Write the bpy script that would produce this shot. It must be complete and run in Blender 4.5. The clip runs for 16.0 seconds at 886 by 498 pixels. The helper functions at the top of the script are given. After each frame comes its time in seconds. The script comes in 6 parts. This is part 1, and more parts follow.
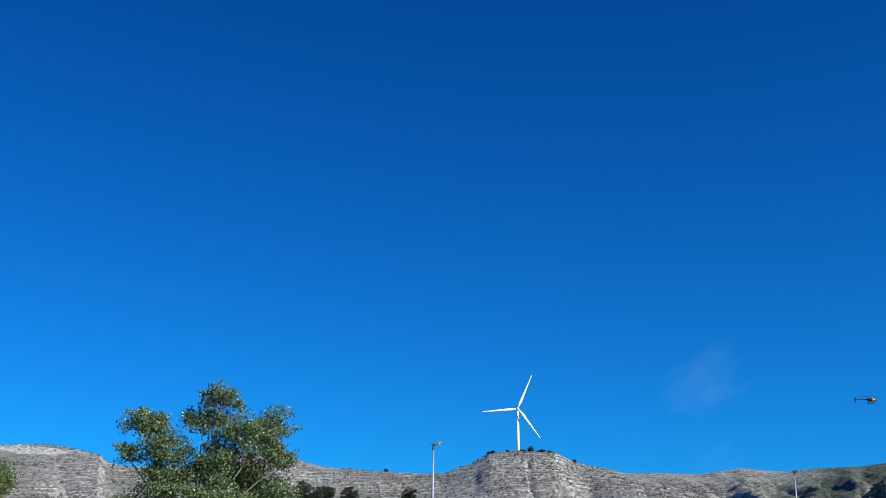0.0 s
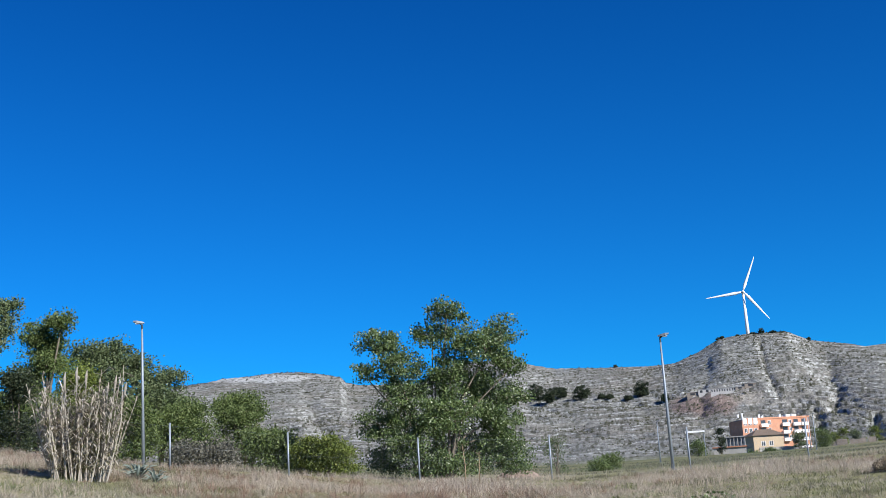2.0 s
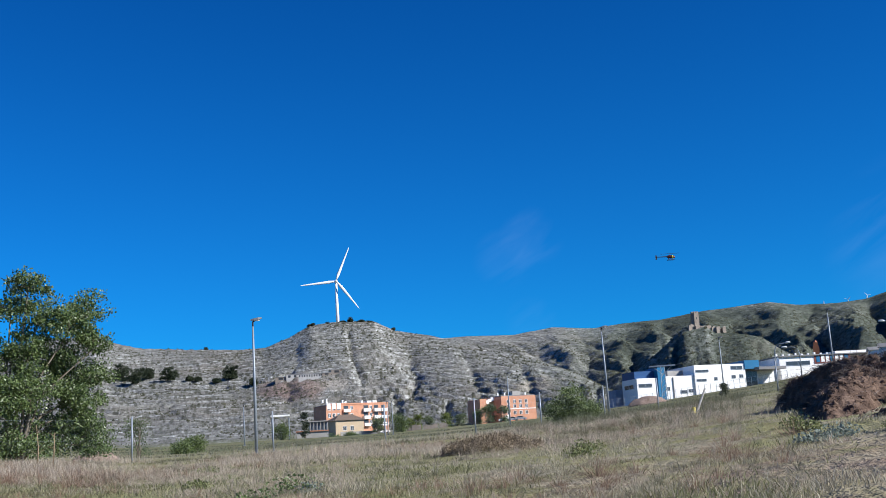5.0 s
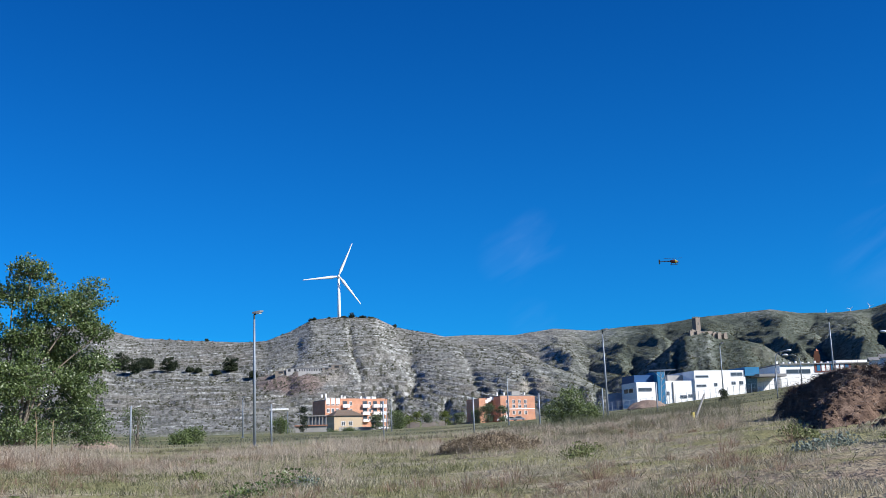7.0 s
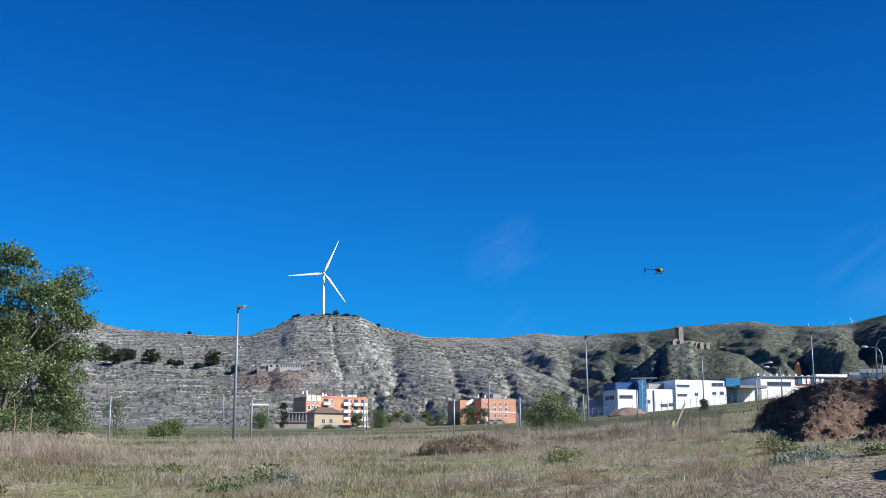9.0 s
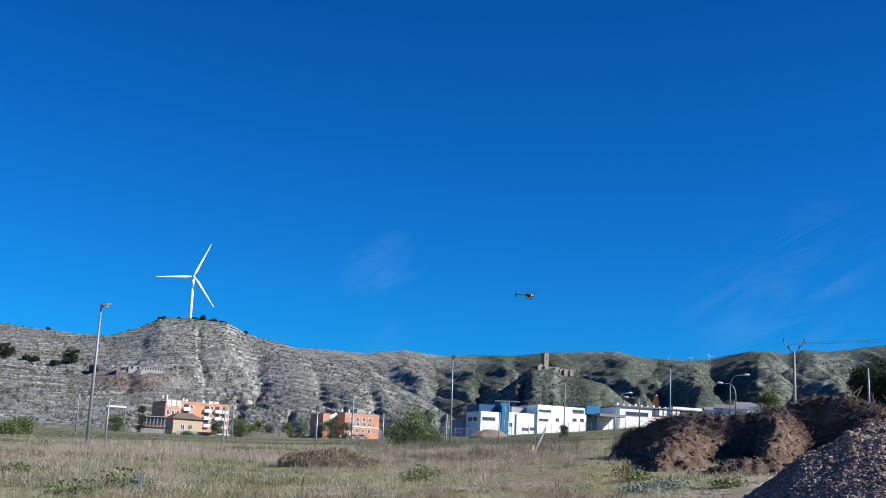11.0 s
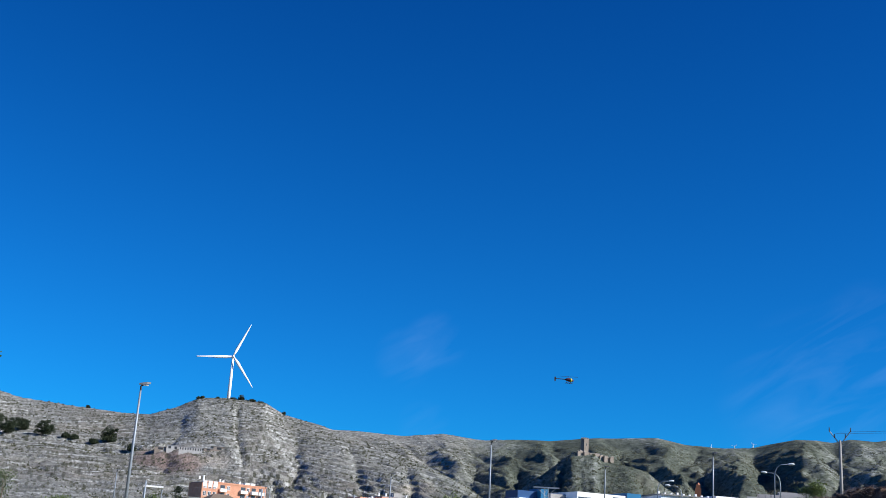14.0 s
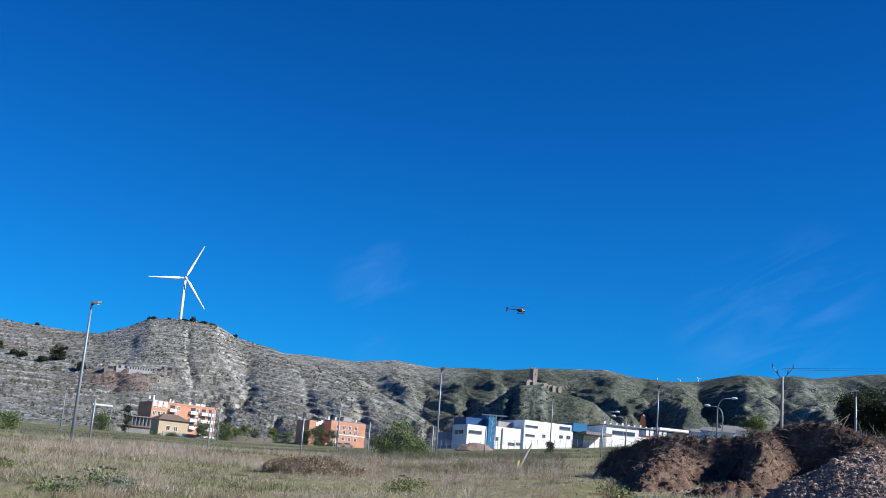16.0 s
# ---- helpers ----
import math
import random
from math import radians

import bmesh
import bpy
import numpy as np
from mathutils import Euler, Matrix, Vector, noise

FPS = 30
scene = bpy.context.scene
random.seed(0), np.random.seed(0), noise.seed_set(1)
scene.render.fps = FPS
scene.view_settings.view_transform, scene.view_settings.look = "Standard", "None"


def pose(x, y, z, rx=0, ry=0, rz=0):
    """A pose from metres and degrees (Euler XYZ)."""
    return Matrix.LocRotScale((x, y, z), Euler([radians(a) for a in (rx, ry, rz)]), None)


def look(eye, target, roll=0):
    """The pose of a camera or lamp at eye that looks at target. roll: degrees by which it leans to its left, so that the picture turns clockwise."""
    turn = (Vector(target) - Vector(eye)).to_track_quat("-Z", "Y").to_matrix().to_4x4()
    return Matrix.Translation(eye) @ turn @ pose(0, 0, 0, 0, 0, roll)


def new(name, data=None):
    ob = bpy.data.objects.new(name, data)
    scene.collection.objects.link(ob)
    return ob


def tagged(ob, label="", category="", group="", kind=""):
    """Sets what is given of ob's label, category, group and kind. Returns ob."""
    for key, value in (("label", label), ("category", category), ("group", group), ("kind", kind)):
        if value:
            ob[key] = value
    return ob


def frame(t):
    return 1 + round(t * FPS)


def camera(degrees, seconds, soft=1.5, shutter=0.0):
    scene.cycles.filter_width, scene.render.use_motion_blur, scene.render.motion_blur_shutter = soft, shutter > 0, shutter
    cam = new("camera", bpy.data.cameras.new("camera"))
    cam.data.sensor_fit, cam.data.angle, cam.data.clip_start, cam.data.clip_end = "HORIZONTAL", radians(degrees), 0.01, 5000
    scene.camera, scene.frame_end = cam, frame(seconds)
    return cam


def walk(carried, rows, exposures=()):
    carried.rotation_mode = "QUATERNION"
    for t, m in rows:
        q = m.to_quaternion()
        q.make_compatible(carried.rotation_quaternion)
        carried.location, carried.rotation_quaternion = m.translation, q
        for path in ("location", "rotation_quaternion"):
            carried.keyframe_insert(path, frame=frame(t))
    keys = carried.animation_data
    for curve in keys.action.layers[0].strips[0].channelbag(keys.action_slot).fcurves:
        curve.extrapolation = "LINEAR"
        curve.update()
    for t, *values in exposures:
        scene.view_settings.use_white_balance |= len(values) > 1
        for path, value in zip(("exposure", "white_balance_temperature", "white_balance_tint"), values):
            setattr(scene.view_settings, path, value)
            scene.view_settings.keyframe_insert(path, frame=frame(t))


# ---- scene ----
EYE = 1.6
cam = camera(42.81, 16.0, soft=0.5)
walk(cam, [
    (0.0, pose(0, 0, EYE, 107.30, -0.69, 16.20)),
    (0.5, pose(0, 0, EYE, 107.10, 0.77, 18.47)),
    (1.0, pose(0, 0, EYE, 106.97, 1.32, 20.53)),
    (1.5, pose(0, 0, EYE, 107.07, 1.14, 22.46)),
    (2.0, pose(0, 0, EYE, 102.69, 3.35, 28.17)),
    (2.5, pose(0, 0, EYE, 101.73, 4.68, 31.07)),
    (3.0, pose(0, 0, EYE, 100.91, 4.96, 32.03)),
    (3.5, pose(0, 0, EYE, 100.07, 4.43, 31.15)),
    (4.0, pose(0, 0, EYE, 100.76, 3.73, 24.48)),
    (4.5, pose(0, 0, EYE, 102.91, 3.04, 16.33)),
    (5.0, pose(0, 0, EYE, 100.63, 3.46, 7.60)),
    (5.2, pose(0, 0, EYE, 99.66, 3.62, 5.07)),
    (7.5, pose(0, 0, EYE, 100.64, 1.47, 7.92)),
    (8.0, pose(0, 0, EYE, 100.55, 1.09, 7.59)),
    (8.2, pose(0, 0, EYE, 100.55, 0.95, 7.33)),
    (10.3, pose(0, 0, EYE, 101.23, -2.33, 4.05)),
    (10.5, pose(0, 0, EYE, 101.47, -2.42, 3.01)),
    (11.0, pose(0, 0, EYE, 101.51, -2.69, -0.55)),
    (11.5, pose(0, 0, EYE, 101.43, -2.39, -1.00)),
    (12.0, pose(0, 0, EYE, 102.27, -2.28, -0.45)),
    (12.5, pose(0, 0, EYE, 103.79, -2.15, -0.63)),
    (13.0, pose(0, 0, EYE, 104.19, -2.54, -0.79)),
    (13.5, pose(0, 0, EYE, 105.33, -2.61, -0.93)),
    (14.0, pose(0, 0, EYE, 105.59, -3.73, 1.27)),
    (14.5, pose(0, 0, EYE, 103.61, -4.97, 3.12)),
    (15.0, pose(0, 0, EYE, 100.34, -6.19, 3.80)),
    (15.5, pose(0, 0, EYE, 100.45, -5.41, 2.75)),
    (16.0, pose(0, 0, EYE, 102.15, -4.90, -1.35)),
], exposures=((0.0, 0.6), (2.0, 0.62), (3.4, 0.57), (4.2, 0.5), (4.6, 0.49), (5.2, 0.57), (7.5, 0.59), (10.5, 0.6), (16.0, 0.6)))

# ---- world, sun ----
SUN_AZ, SUN_EL = 107.0, 34.0        # bearing to the right of +y, height
world = bpy.data.worlds.new("world")
scene.world = world
world.use_nodes = True
wn, wl = world.node_tree.nodes, world.node_tree.links
sky = wn.new("ShaderNodeTexSky")
sky.sky_type = "NISHITA"
sky.sun_disc = False
sky.sun_elevation = radians(SUN_EL)
sky.sun_rotation = radians(SUN_AZ)
sky.altitude = 600
sky.air_density = 1.0
sky.dust_density = 0.2
sky.ozone_density = 4.0
tint = wn.new("ShaderNodeMixRGB")
tint.blend_type = "MULTIPLY"
tint.inputs[0].default_value = 1.0
wl.new(sky.outputs[0], tint.inputs[1])
# deep clean mountain-air blue, deeper towards the zenith
coord = wn.new("ShaderNodeTexCoord")
parts = wn.new("ShaderNodeSeparateXYZ")
wl.new(coord.outputs["Generated"], parts.inputs[0])
deep = wn.new("ShaderNodeValToRGB")
deep.color_ramp.elements[0].position, deep.color_ramp.elements[0].color = 0.02, (0.046, 0.66, 1.24, 1)
deep.color_ramp.elements[1].position, deep.color_ramp.elements[1].color = 0.62, (0.005, 0.335, 0.91, 1)
wl.new(parts.outputs["Z"], deep.inputs[0])
wl.new(deep.outputs[0], tint.inputs[2])
# faint wisps of cirrus
streak = wn.new("ShaderNodeMapping")
streak.inputs["Scale"].default_value = (9, 6, 42)
slant = wn.new("ShaderNodeMapping")
slant.inputs["Rotation"].default_value = (0, 0.5, 0)
wl.new(coord.outputs["Generated"], slant.inputs[0])
wl.new(slant.outputs[0], streak.inputs[0])
fibre = wn.new("ShaderNodeTexNoise")
fibre.inputs["Scale"].default_value = 1.0
fibre.inputs["Detail"].default_value = 5
fibre.inputs["Distortion"].default_value = 0.8
wl.new(streak.outputs[0], fibre.inputs["Vector"])
last = tint.outputs[0]
for az, el, size, amount in ((-3.9, 9.9, 1.7, 0.035), (-2.4, 10.8, 1.8, 0.03), (-2.7, 6.6, 1.5, 0.03), (16.5, 8.6, 5.0, 0.04), (19.3, 11.7, 3.0, 0.03)):
    d = Vector((math.sin(radians(az)) * math.cos(radians(el)), math.cos(radians(az)) * math.cos(radians(el)), math.sin(radians(el))))
    dot = wn.new("ShaderNodeVectorMath")
    dot.operation = "DOT_PRODUCT"
    dot.inputs[1].default_value = d
    wl.new(coord.outputs["Generated"], dot.inputs[0])
    near = wn.new("ShaderNodeMapRange")
    near.interpolation_type = "SMOOTHSTEP"
    near.inputs["From Min"].default_value = math.cos(radians(size))
    near.inputs["From Max"].default_value = 1.0
    near.inputs["To Max"].default_value = amount
    wl.new(dot.outputs["Value"], near.inputs["Value"])
    thin = wn.new("ShaderNodeMapRange")
    thin.inputs["From Min"].default_value = 0.42
    thin.inputs["From Max"].default_value = 0.72
    wl.new(fibre.outputs["Fac"], thin.inputs["Value"])
    both = wn.new("ShaderNodeMath")
    both.operation = "MULTIPLY"
    wl.new(near.outputs[0], both.inputs[0])
    wl.new(thin.outputs[0], both.inputs[1])
    veil = wn.new("ShaderNodeMixRGB")
    veil.inputs[2].default_value = (7.0, 9.5, 13.0, 1)
    wl.new(both.outputs[0], veil.inputs[0])
    wl.new(last, veil.inputs[1])
    last = veil.outputs[0]
wl.new(last, wn["Background"].inputs[0])
wn["Background"].inputs[1].default_value = 0.074

sun_lamp = bpy.data.lights.new("sun", "SUN")
sun_lamp.energy, sun_lamp.angle, sun_lamp.color = 5.0, radians(0.5), (1.0, 0.972, 0.945)
sun = new("sun", sun_lamp)
sa, se = radians(SUN_AZ), radians(SUN_EL)
sun_dir = Vector((math.sin(sa) * math.cos(se), math.cos(sa) * math.cos(se), math.sin(se)))
sun.matrix_world = look(sun_dir * 50, (0, 0, 0))


# ---- materials ----
class Mat:
    """A node material with a few shorthands."""

    def __init__(self, name, rough=0.8, metal=0.0, spec=0.3):
        self.m = bpy.data.materials.new(name)
        self.m.use_nodes = True
        self.n, self.l = self.m.node_tree.nodes, self.m.node_tree.links
        self.b = self.n["Principled BSDF"]
        self.b.inputs["Roughness"].default_value = rough
        self.b.inputs["Metallic"].default_value = metal
        self.b.inputs["Specular IOR Level"].default_value = spec
        self.pos = self.n.new("ShaderNodeNewGeometry").outputs["Position"]

    def link(self, a, b):
        if isinstance(a, (int, float)):
            b.default_value = a
        elif isinstance(a, tuple):
            b.default_value = a if len(a) == 4 else (*a, 1)
        else:
            self.l.new(a, b)

    def mapping(self, scale=(1, 1, 1), rot=(0, 0, 0), src=None):
        k = self.n.new("ShaderNodeMapping")
        k.inputs["Scale"].default_value = scale
        k.inputs["Rotation"].default_value = rot
        self.l.new(src or self.pos, k.inputs[0])
        return k.outputs[0]

    def noise(self, scale, detail=3, rough=0.55, vec=None, warp=0.0):
        k = self.n.new("ShaderNodeTexNoise")
        k.inputs["Scale"].default_value = scale
        k.inputs["Detail"].default_value = detail
        k.inputs["Roughness"].default_value = rough
        k.inputs["Distortion"].default_value = warp
        self.l.new(vec or self.pos, k.inputs["Vector"])
        return k.outputs["Fac"]

    def voronoi(self, scale, vec=None, out="Distance"):
        k = self.n.new("ShaderNodeTexVoronoi")
        k.inputs["Scale"].default_value = scale
        self.l.new(vec or self.pos, k.inputs["Vector"])
        return k.outputs[out]

    def ramp(self, fac, stops):
        k = self.n.new("ShaderNodeValToRGB")
        e = k.color_ramp.elements
        while len(e) < len(stops):
            e.new(0.5)
        for s, (p, c) in zip(e, stops):
            s.position = p
            s.color = (c, c, c, 1) if isinstance(c, (int, float)) else (*c, 1)
        self.l.new(fac, k.inputs[0])
        return k.outputs[0]

    def mix(self, fac, a, b, kind="MIX"):
        k = self.n.new("ShaderNodeMixRGB")
        k.blend_type = kind
        self.link(fac, k.inputs[0])
        self.link(a, k.inputs[1])
        self.link(b, k.inputs[2])
        return k.outputs[0]

    def math(self, op, a, b=0.0):
        k = self.n.new("ShaderNodeMath")
        k.operation = op
        self.link(a, k.inputs[0])
        self.link(b, k.inputs[1])
        return k.outputs[0]

    def random(self):
        return self.n.new("ShaderNodeObjectInfo").outputs["Random"]

    def island(self):
        return self.n.new("ShaderNodeNewGeometry").outputs["Random Per Island"]

    def color(self, c):
        self.link(c, self.b.inputs["Base Color"])
        return self

    def bump(self, h, strength=0.4, dist=0.02):
        k = self.n.new("ShaderNodeBump")
        k.inputs["Strength"].default_value = strength
        k.inputs["Distance"].default_value = dist
        self.l.new(h, k.inputs["Height"])
        self.l.new(k.outputs[0], self.b.inputs["Normal"])
        return self


def plain(name, c, rough=0.7, metal=0.0, grain=6.0, amount=0.25, spec=0.3):
    """Painted, plastered or metal surface with soft stains and fine grain."""
    k = Mat(name, rough, metal, spec)
    big = k.noise(grain * 0.08, 4)
    fine = k.noise(grain, 3)
    f = k.math("ADD", k.math("MULTIPLY", big, 0.6), k.math("MULTIPLY", fine, 0.4))
    lo = tuple(v * (1 - amount) for v in c)
    hi = tuple(min(1, v * (1 + amount * 0.6)) for v in c)
    k.color(k.ramp(f, [(0.3, lo), (0.7, hi)]))
    k.bump(fine, 0.15, 0.01)
    return k.m


# ---- ground and hills ----
def vnoise(x, y, seed=0):
    """Smooth value noise on arrays, -1 to 1."""
    xi, yi = np.floor(x).astype(np.int64), np.floor(y).astype(np.int64)
    fx, fy = x - xi, y - yi
    fx, fy = fx * fx * (3 - 2 * fx), fy * fy * (3 - 2 * fy)

    def h(a, b):
        n = (a * 374761393 + b * 668265263 + seed * 974634777) & 0xFFFFFFFF
        n = ((n ^ (n >> 13)) * 1274126177) & 0xFFFFFFFF
        return ((n ^ (n >> 16)) & 0xFFFF) / 32767.5 - 1

    a = h(xi, yi) * (1 - fx) + h(xi + 1, yi) * fx
    b = h(xi, yi + 1) * (1 - fx) + h(xi + 1, yi + 1) * fx
    return a * (1 - fy) + b * fy


def fbm(x, y, octaves=4, seed=0, gain=0.5):
    s, a, t = 0, 1, 0
    for i in range(octaves):
        s = s + a * vnoise(x * 2 ** i, y * 2 ** i, seed + i)
        t += a
        a *= gain
    return s / t


def table(text):
    v = np.array([float(a) for a in text.replace(",", " ").split()]).reshape(-1, 2)
    return v[:, 0], v[:, 1]


# bearing (degrees to the right of +y) and elevation (degrees over the eye)
NEAR = table("-180 1.5, -75 4.5, -52 3.85, -42 2.5, -36 1.8, -30 1.2, -22 0.8, -17 0.8, -8 1.0, 0 1.35, 9 2.0, 16 2.6, 30 3.2, 90 3.0, 180 1.5")
FOOT = table("-180 2, -52 3.4, -40 2.6, -30 1.8, -22 1.5, -10 1.55, -3 1.8, 2 2.2, 8 2.75, 13.4 3.4, 22 3.6, 90 3, 180 2")
MAIN = table("-180 6, -70 5, -50 4.6, -43 5.6, -41 6.35, -39.6 6.5, -38.8 6.66, -37.4 6.74, -36.2 6.86, -35 6.84, -33.8 6.66, -33.0 6.5, -32.7 6.2, -32 6.05, -29 5.98, -26.5 6.88, -24.4 6.95, -23.3 6.55, -22.2 6.3, -20 6.17, -17.5 6.05, -16.2 6.1, -15 6.55, -13.9 7.12, -12.5 7.24, -10.7 7.16, -9.6 6.62, -7.9 6.3, -5.9 5.7, -3.3 5.0, -2 4.5, -0.7 3.95, 0.8 3.1, 2.2 2.2, 3.5 1.5, 10 1, 60 1, 90 4, 180 6")
FARR = table("-180 0, -40 1, -20 4, -9 6.0, -6.4 6.14, -3.6 6.06, -1.7 6.3, 0.4 6.1, 1.9 6.22, 3.7 6.27, 6 6.53, 9 6.66, 10.3 6.4, 12.2 6.31, 13.4 6.37, 15.5 6.82, 16.5 6.84, 17.2 6.74, 18 6.91, 19.1 6.84, 20.8 7.09, 25 7.4, 32 6.8, 60 5, 180 0")
KNOLL = table("-1 1, 1.5 3.2, 2.9 4.25, 4.8 5.75, 5.9 5.8, 6.3 5.45, 7.7 5.2, 8.5 5.0, 9.4 4.3, 11 3.4, 14 2")


def tan_el(tab, az):
    return np.tan(np.radians(np.interp(az, *tab)))


def crest_range(az):
    return np.interp(az, [-60, -40, -30, -24, -16, -9, 0], [1500, 1500, 1350, 1150, 1020, 1000, 760])


def ground_z(az, r):
    """Height of the ground at a bearing (degrees) and a range (metres), on arrays."""
    az, r = np.asarray(az, float), np.asarray(r, float)
    x, y = r * np.sin(np.radians(az)), r * np.cos(np.radians(az))
    s55 = EYE / 55 + tan_el(NEAR, az)
    z55 = 55 * s55
    zf = EYE + 400 * tan_el(FOOT, az)
    near = r * s55
    mid = z55 + (zf - z55) * (r - 55) / 345
    base = np.where(r < 55, near, np.where(r < 400, mid, zf + (r - 400) * 0.02))
    small = np.clip(r / 8, 0, 1)
    base = base + small * (0.05 * fbm(x / 2.3, y / 2.3, 3, 5) + 0.10 * fbm(x / 9, y / 9, 2, 9))
    gul = np.abs(fbm(az * 0.30 + r / 330 + 0.12 * fbm(az * 0.3, r / 200, 2, 3), r / 900, 3, 21)) * 2
    spur = np.abs(fbm(az * 0.33 + r / 620 + 0.10 * vnoise(az * 0.6, r / 260, 4), r / 1300, 3, 23, 0.4)) * 2.2
    gul2 = np.abs(fbm(az * 0.9 + r / 160 + 0.2 * vnoise(az, r / 120, 8), r / 500, 3, 31)) * 2
    rough = fbm(x / 24, y / 24, 4, 41)

    def ridge(top, foot, crest, back, depth, wide, fine, step, ledge, cuts=(), spurs=()):
        """One range of hills from its foot to its crest. cuts: gullies (bearing at the crest, at the foot, depth, width, where up the slope
        it begins and ends). spurs: bearings of the valleys between its spurs."""
        t = np.clip((r - foot) / (crest - foot), 0, 1)
        e0, e1 = (zf + (foot - 400) * 0.02 - EYE) / foot, tan_el(top, az)
        e = e0 + (e1 - e0) * t ** 0.92
        w = np.sin(np.pi * t) ** 0.7
        z = EYE + r * e + w * ((spur if wide > 10 else gul) * wide + gul2 * fine - 0.45 * wide - 0.45 * fine + rough * 2.6 * depth) + np.where(t > 0.02, rough * 0.5 * depth, 0)
        for v0, v1 in zip(spurs, spurs[1:]):
            lean = az - 1.1 * (0.5 - t) + 0.5 * vnoise(az * 0.7, r / 170, 14) + 0.2 * fbm(az * 2.2, r / 70, 2, 15)
            u = (lean - v0) / (v1 - v0)
            tall = np.minimum(u / 0.62, (1 - u) / 0.38)
            z = z + np.where((u > 0) & (u < 1), w * (7.0 * (v1 - v0)) * np.clip(0.2 + (az + 3) / 7, 0.2, 1) * (np.clip(tall, 0, 1) ** 0.85 - 0.5), 0)
        for a1, a0, deep, width, t0, t1 in cuts:
            line = a0 + (a1 - a0) * t + 0.22 * vnoise(r / 60, 0 * r + a1, 17) + 0.1 * vnoise(r / 19, 0 * r + a1, 18)
            run = np.clip((t - t0) / 0.06, 0, 1) * np.clip((t1 - t) / 0.06, 0, 1)
            z = z - deep * run * np.exp(-np.abs((az - line) / (width * (1.3 - 0.6 * t))) ** 1.4)
        # beds of rock: risers and treads that come and go
        dip = 0.45 * (EYE + crest * e1)
        band = (z - dip) / step + 0.45 * fbm(x / 140, y / 140, 3, 51) + 0.12 * fbm(x / 22, y / 22, 2, 53)
        saw = band - np.floor(band)
        some = np.clip(0.62 + 1.0 * fbm(x / 50, y / 50, 3, 52), 0.08, 1)
        z = z + np.clip(w * 1.6, 0, 1) * ledge * some * (np.clip(saw * 3.4, 0, 1) - saw)
        half = band * 2.3 + 0.3
        z = z + np.clip(w * 1.6, 0, 1) * 0.3 * ledge * (1.05 - some) * (np.clip((half - np.floor(half)) * 3, 0, 1) - (half - np.floor(half)))
        z = np.minimum(z, EYE + r * (e1 - 0.0025 * (1 - t)))
        z = np.where(r > crest, EYE + crest * e1 - (r - crest) * back, z)
        return np.where(r < foot, -50, z)

    c = crest_range(az)
    cuts = ((-12.2, -10.9, 1.7, 0.14, 0.35, 0.97), (-14.4, -15.6, 1.5, 0.25, 0.3, 0.9), (-9.3, -8.4, 1.6, 0.3, 0.2, 0.85), (-7.4, -7.1, 6.0, 0.13, 0.02, 0.25), (-6.4, -5.0, 1.6, 0.3, 0.25, 0.9),
            (-3.6, -2.6, 2.0, 0.3, 0.1, 0.85), (-0.9, -0.5, 4.0, 0.12, 0.12, 0.6), (0.3, 0.5, 4.5, 0.12, 0.1, 0.6), (1.1, 1.3, 4.0, 0.1, 0.05, 0.6), (-35.0, -33.6, 3.0, 0.6, 0.1, 0.9), (-38.5, -39.5, 3.0, 0.6, 0.1, 0.9), (-10.6, -9.5, 3.5, 0.12, 0.02, 0.3))
    z = np.maximum(base, ridge(MAIN, 430, c, 0.25, 0.5, 1.2, 0.7, 5.0, 4.6, cuts))
    z = np.maximum(z, ridge(FARR, 640, 1900, 0.2, 1.0, 11.0, 7.0, 9.0, 4.0, (), (-9.0, -5.2, -2.4, 0.4, 2.2, 4.2, 7.2, 11.2, 14.0, 17.2, 20.4, 24.5)))
    k = ridge(KNOLL, 560, 720, 0.55, 0.8, 4.0, 3.0, 5.0, 3.0, ((3.2, 2.4, 6.0, 0.5, 0.1, 0.9), (4.6, 3.8, 4.0, 0.25, 0.2, 0.9), (8.3, 9.0, 3.0, 0.3, 0.1, 0.9)))
    return np.maximum(z, np.where((az > -1) & (az < 14), k, -50))


def at(az, r, up=0.0):
    """The point on the ground at a bearing and range."""
    return Vector((r * math.sin(radians(az)), r * math.cos(radians(az)), float(ground_z(az, r)) + up))


def meet(az, el, r0=432.0):
    """The range at which a line of sight first meets the hill."""
    r = np.arange(r0, 1990, 1.0)
    hit = np.nonzero(ground_z(np.full(len(r), az), r) > EYE + r * math.tan(radians(el)))[0]
    return float(r[hit[0]]) if len(hit) else float(crest_range(az)) - 3


def mesh_from(name, verts, faces, mat, smooth=True):
    me = bpy.data.meshes.new(name)
    me.from_pydata(verts, [], faces)
    if smooth:
        me.polygons.foreach_set("use_smooth", [True] * len(me.polygons))
    if mat:
        me.materials.append(mat)
    return me


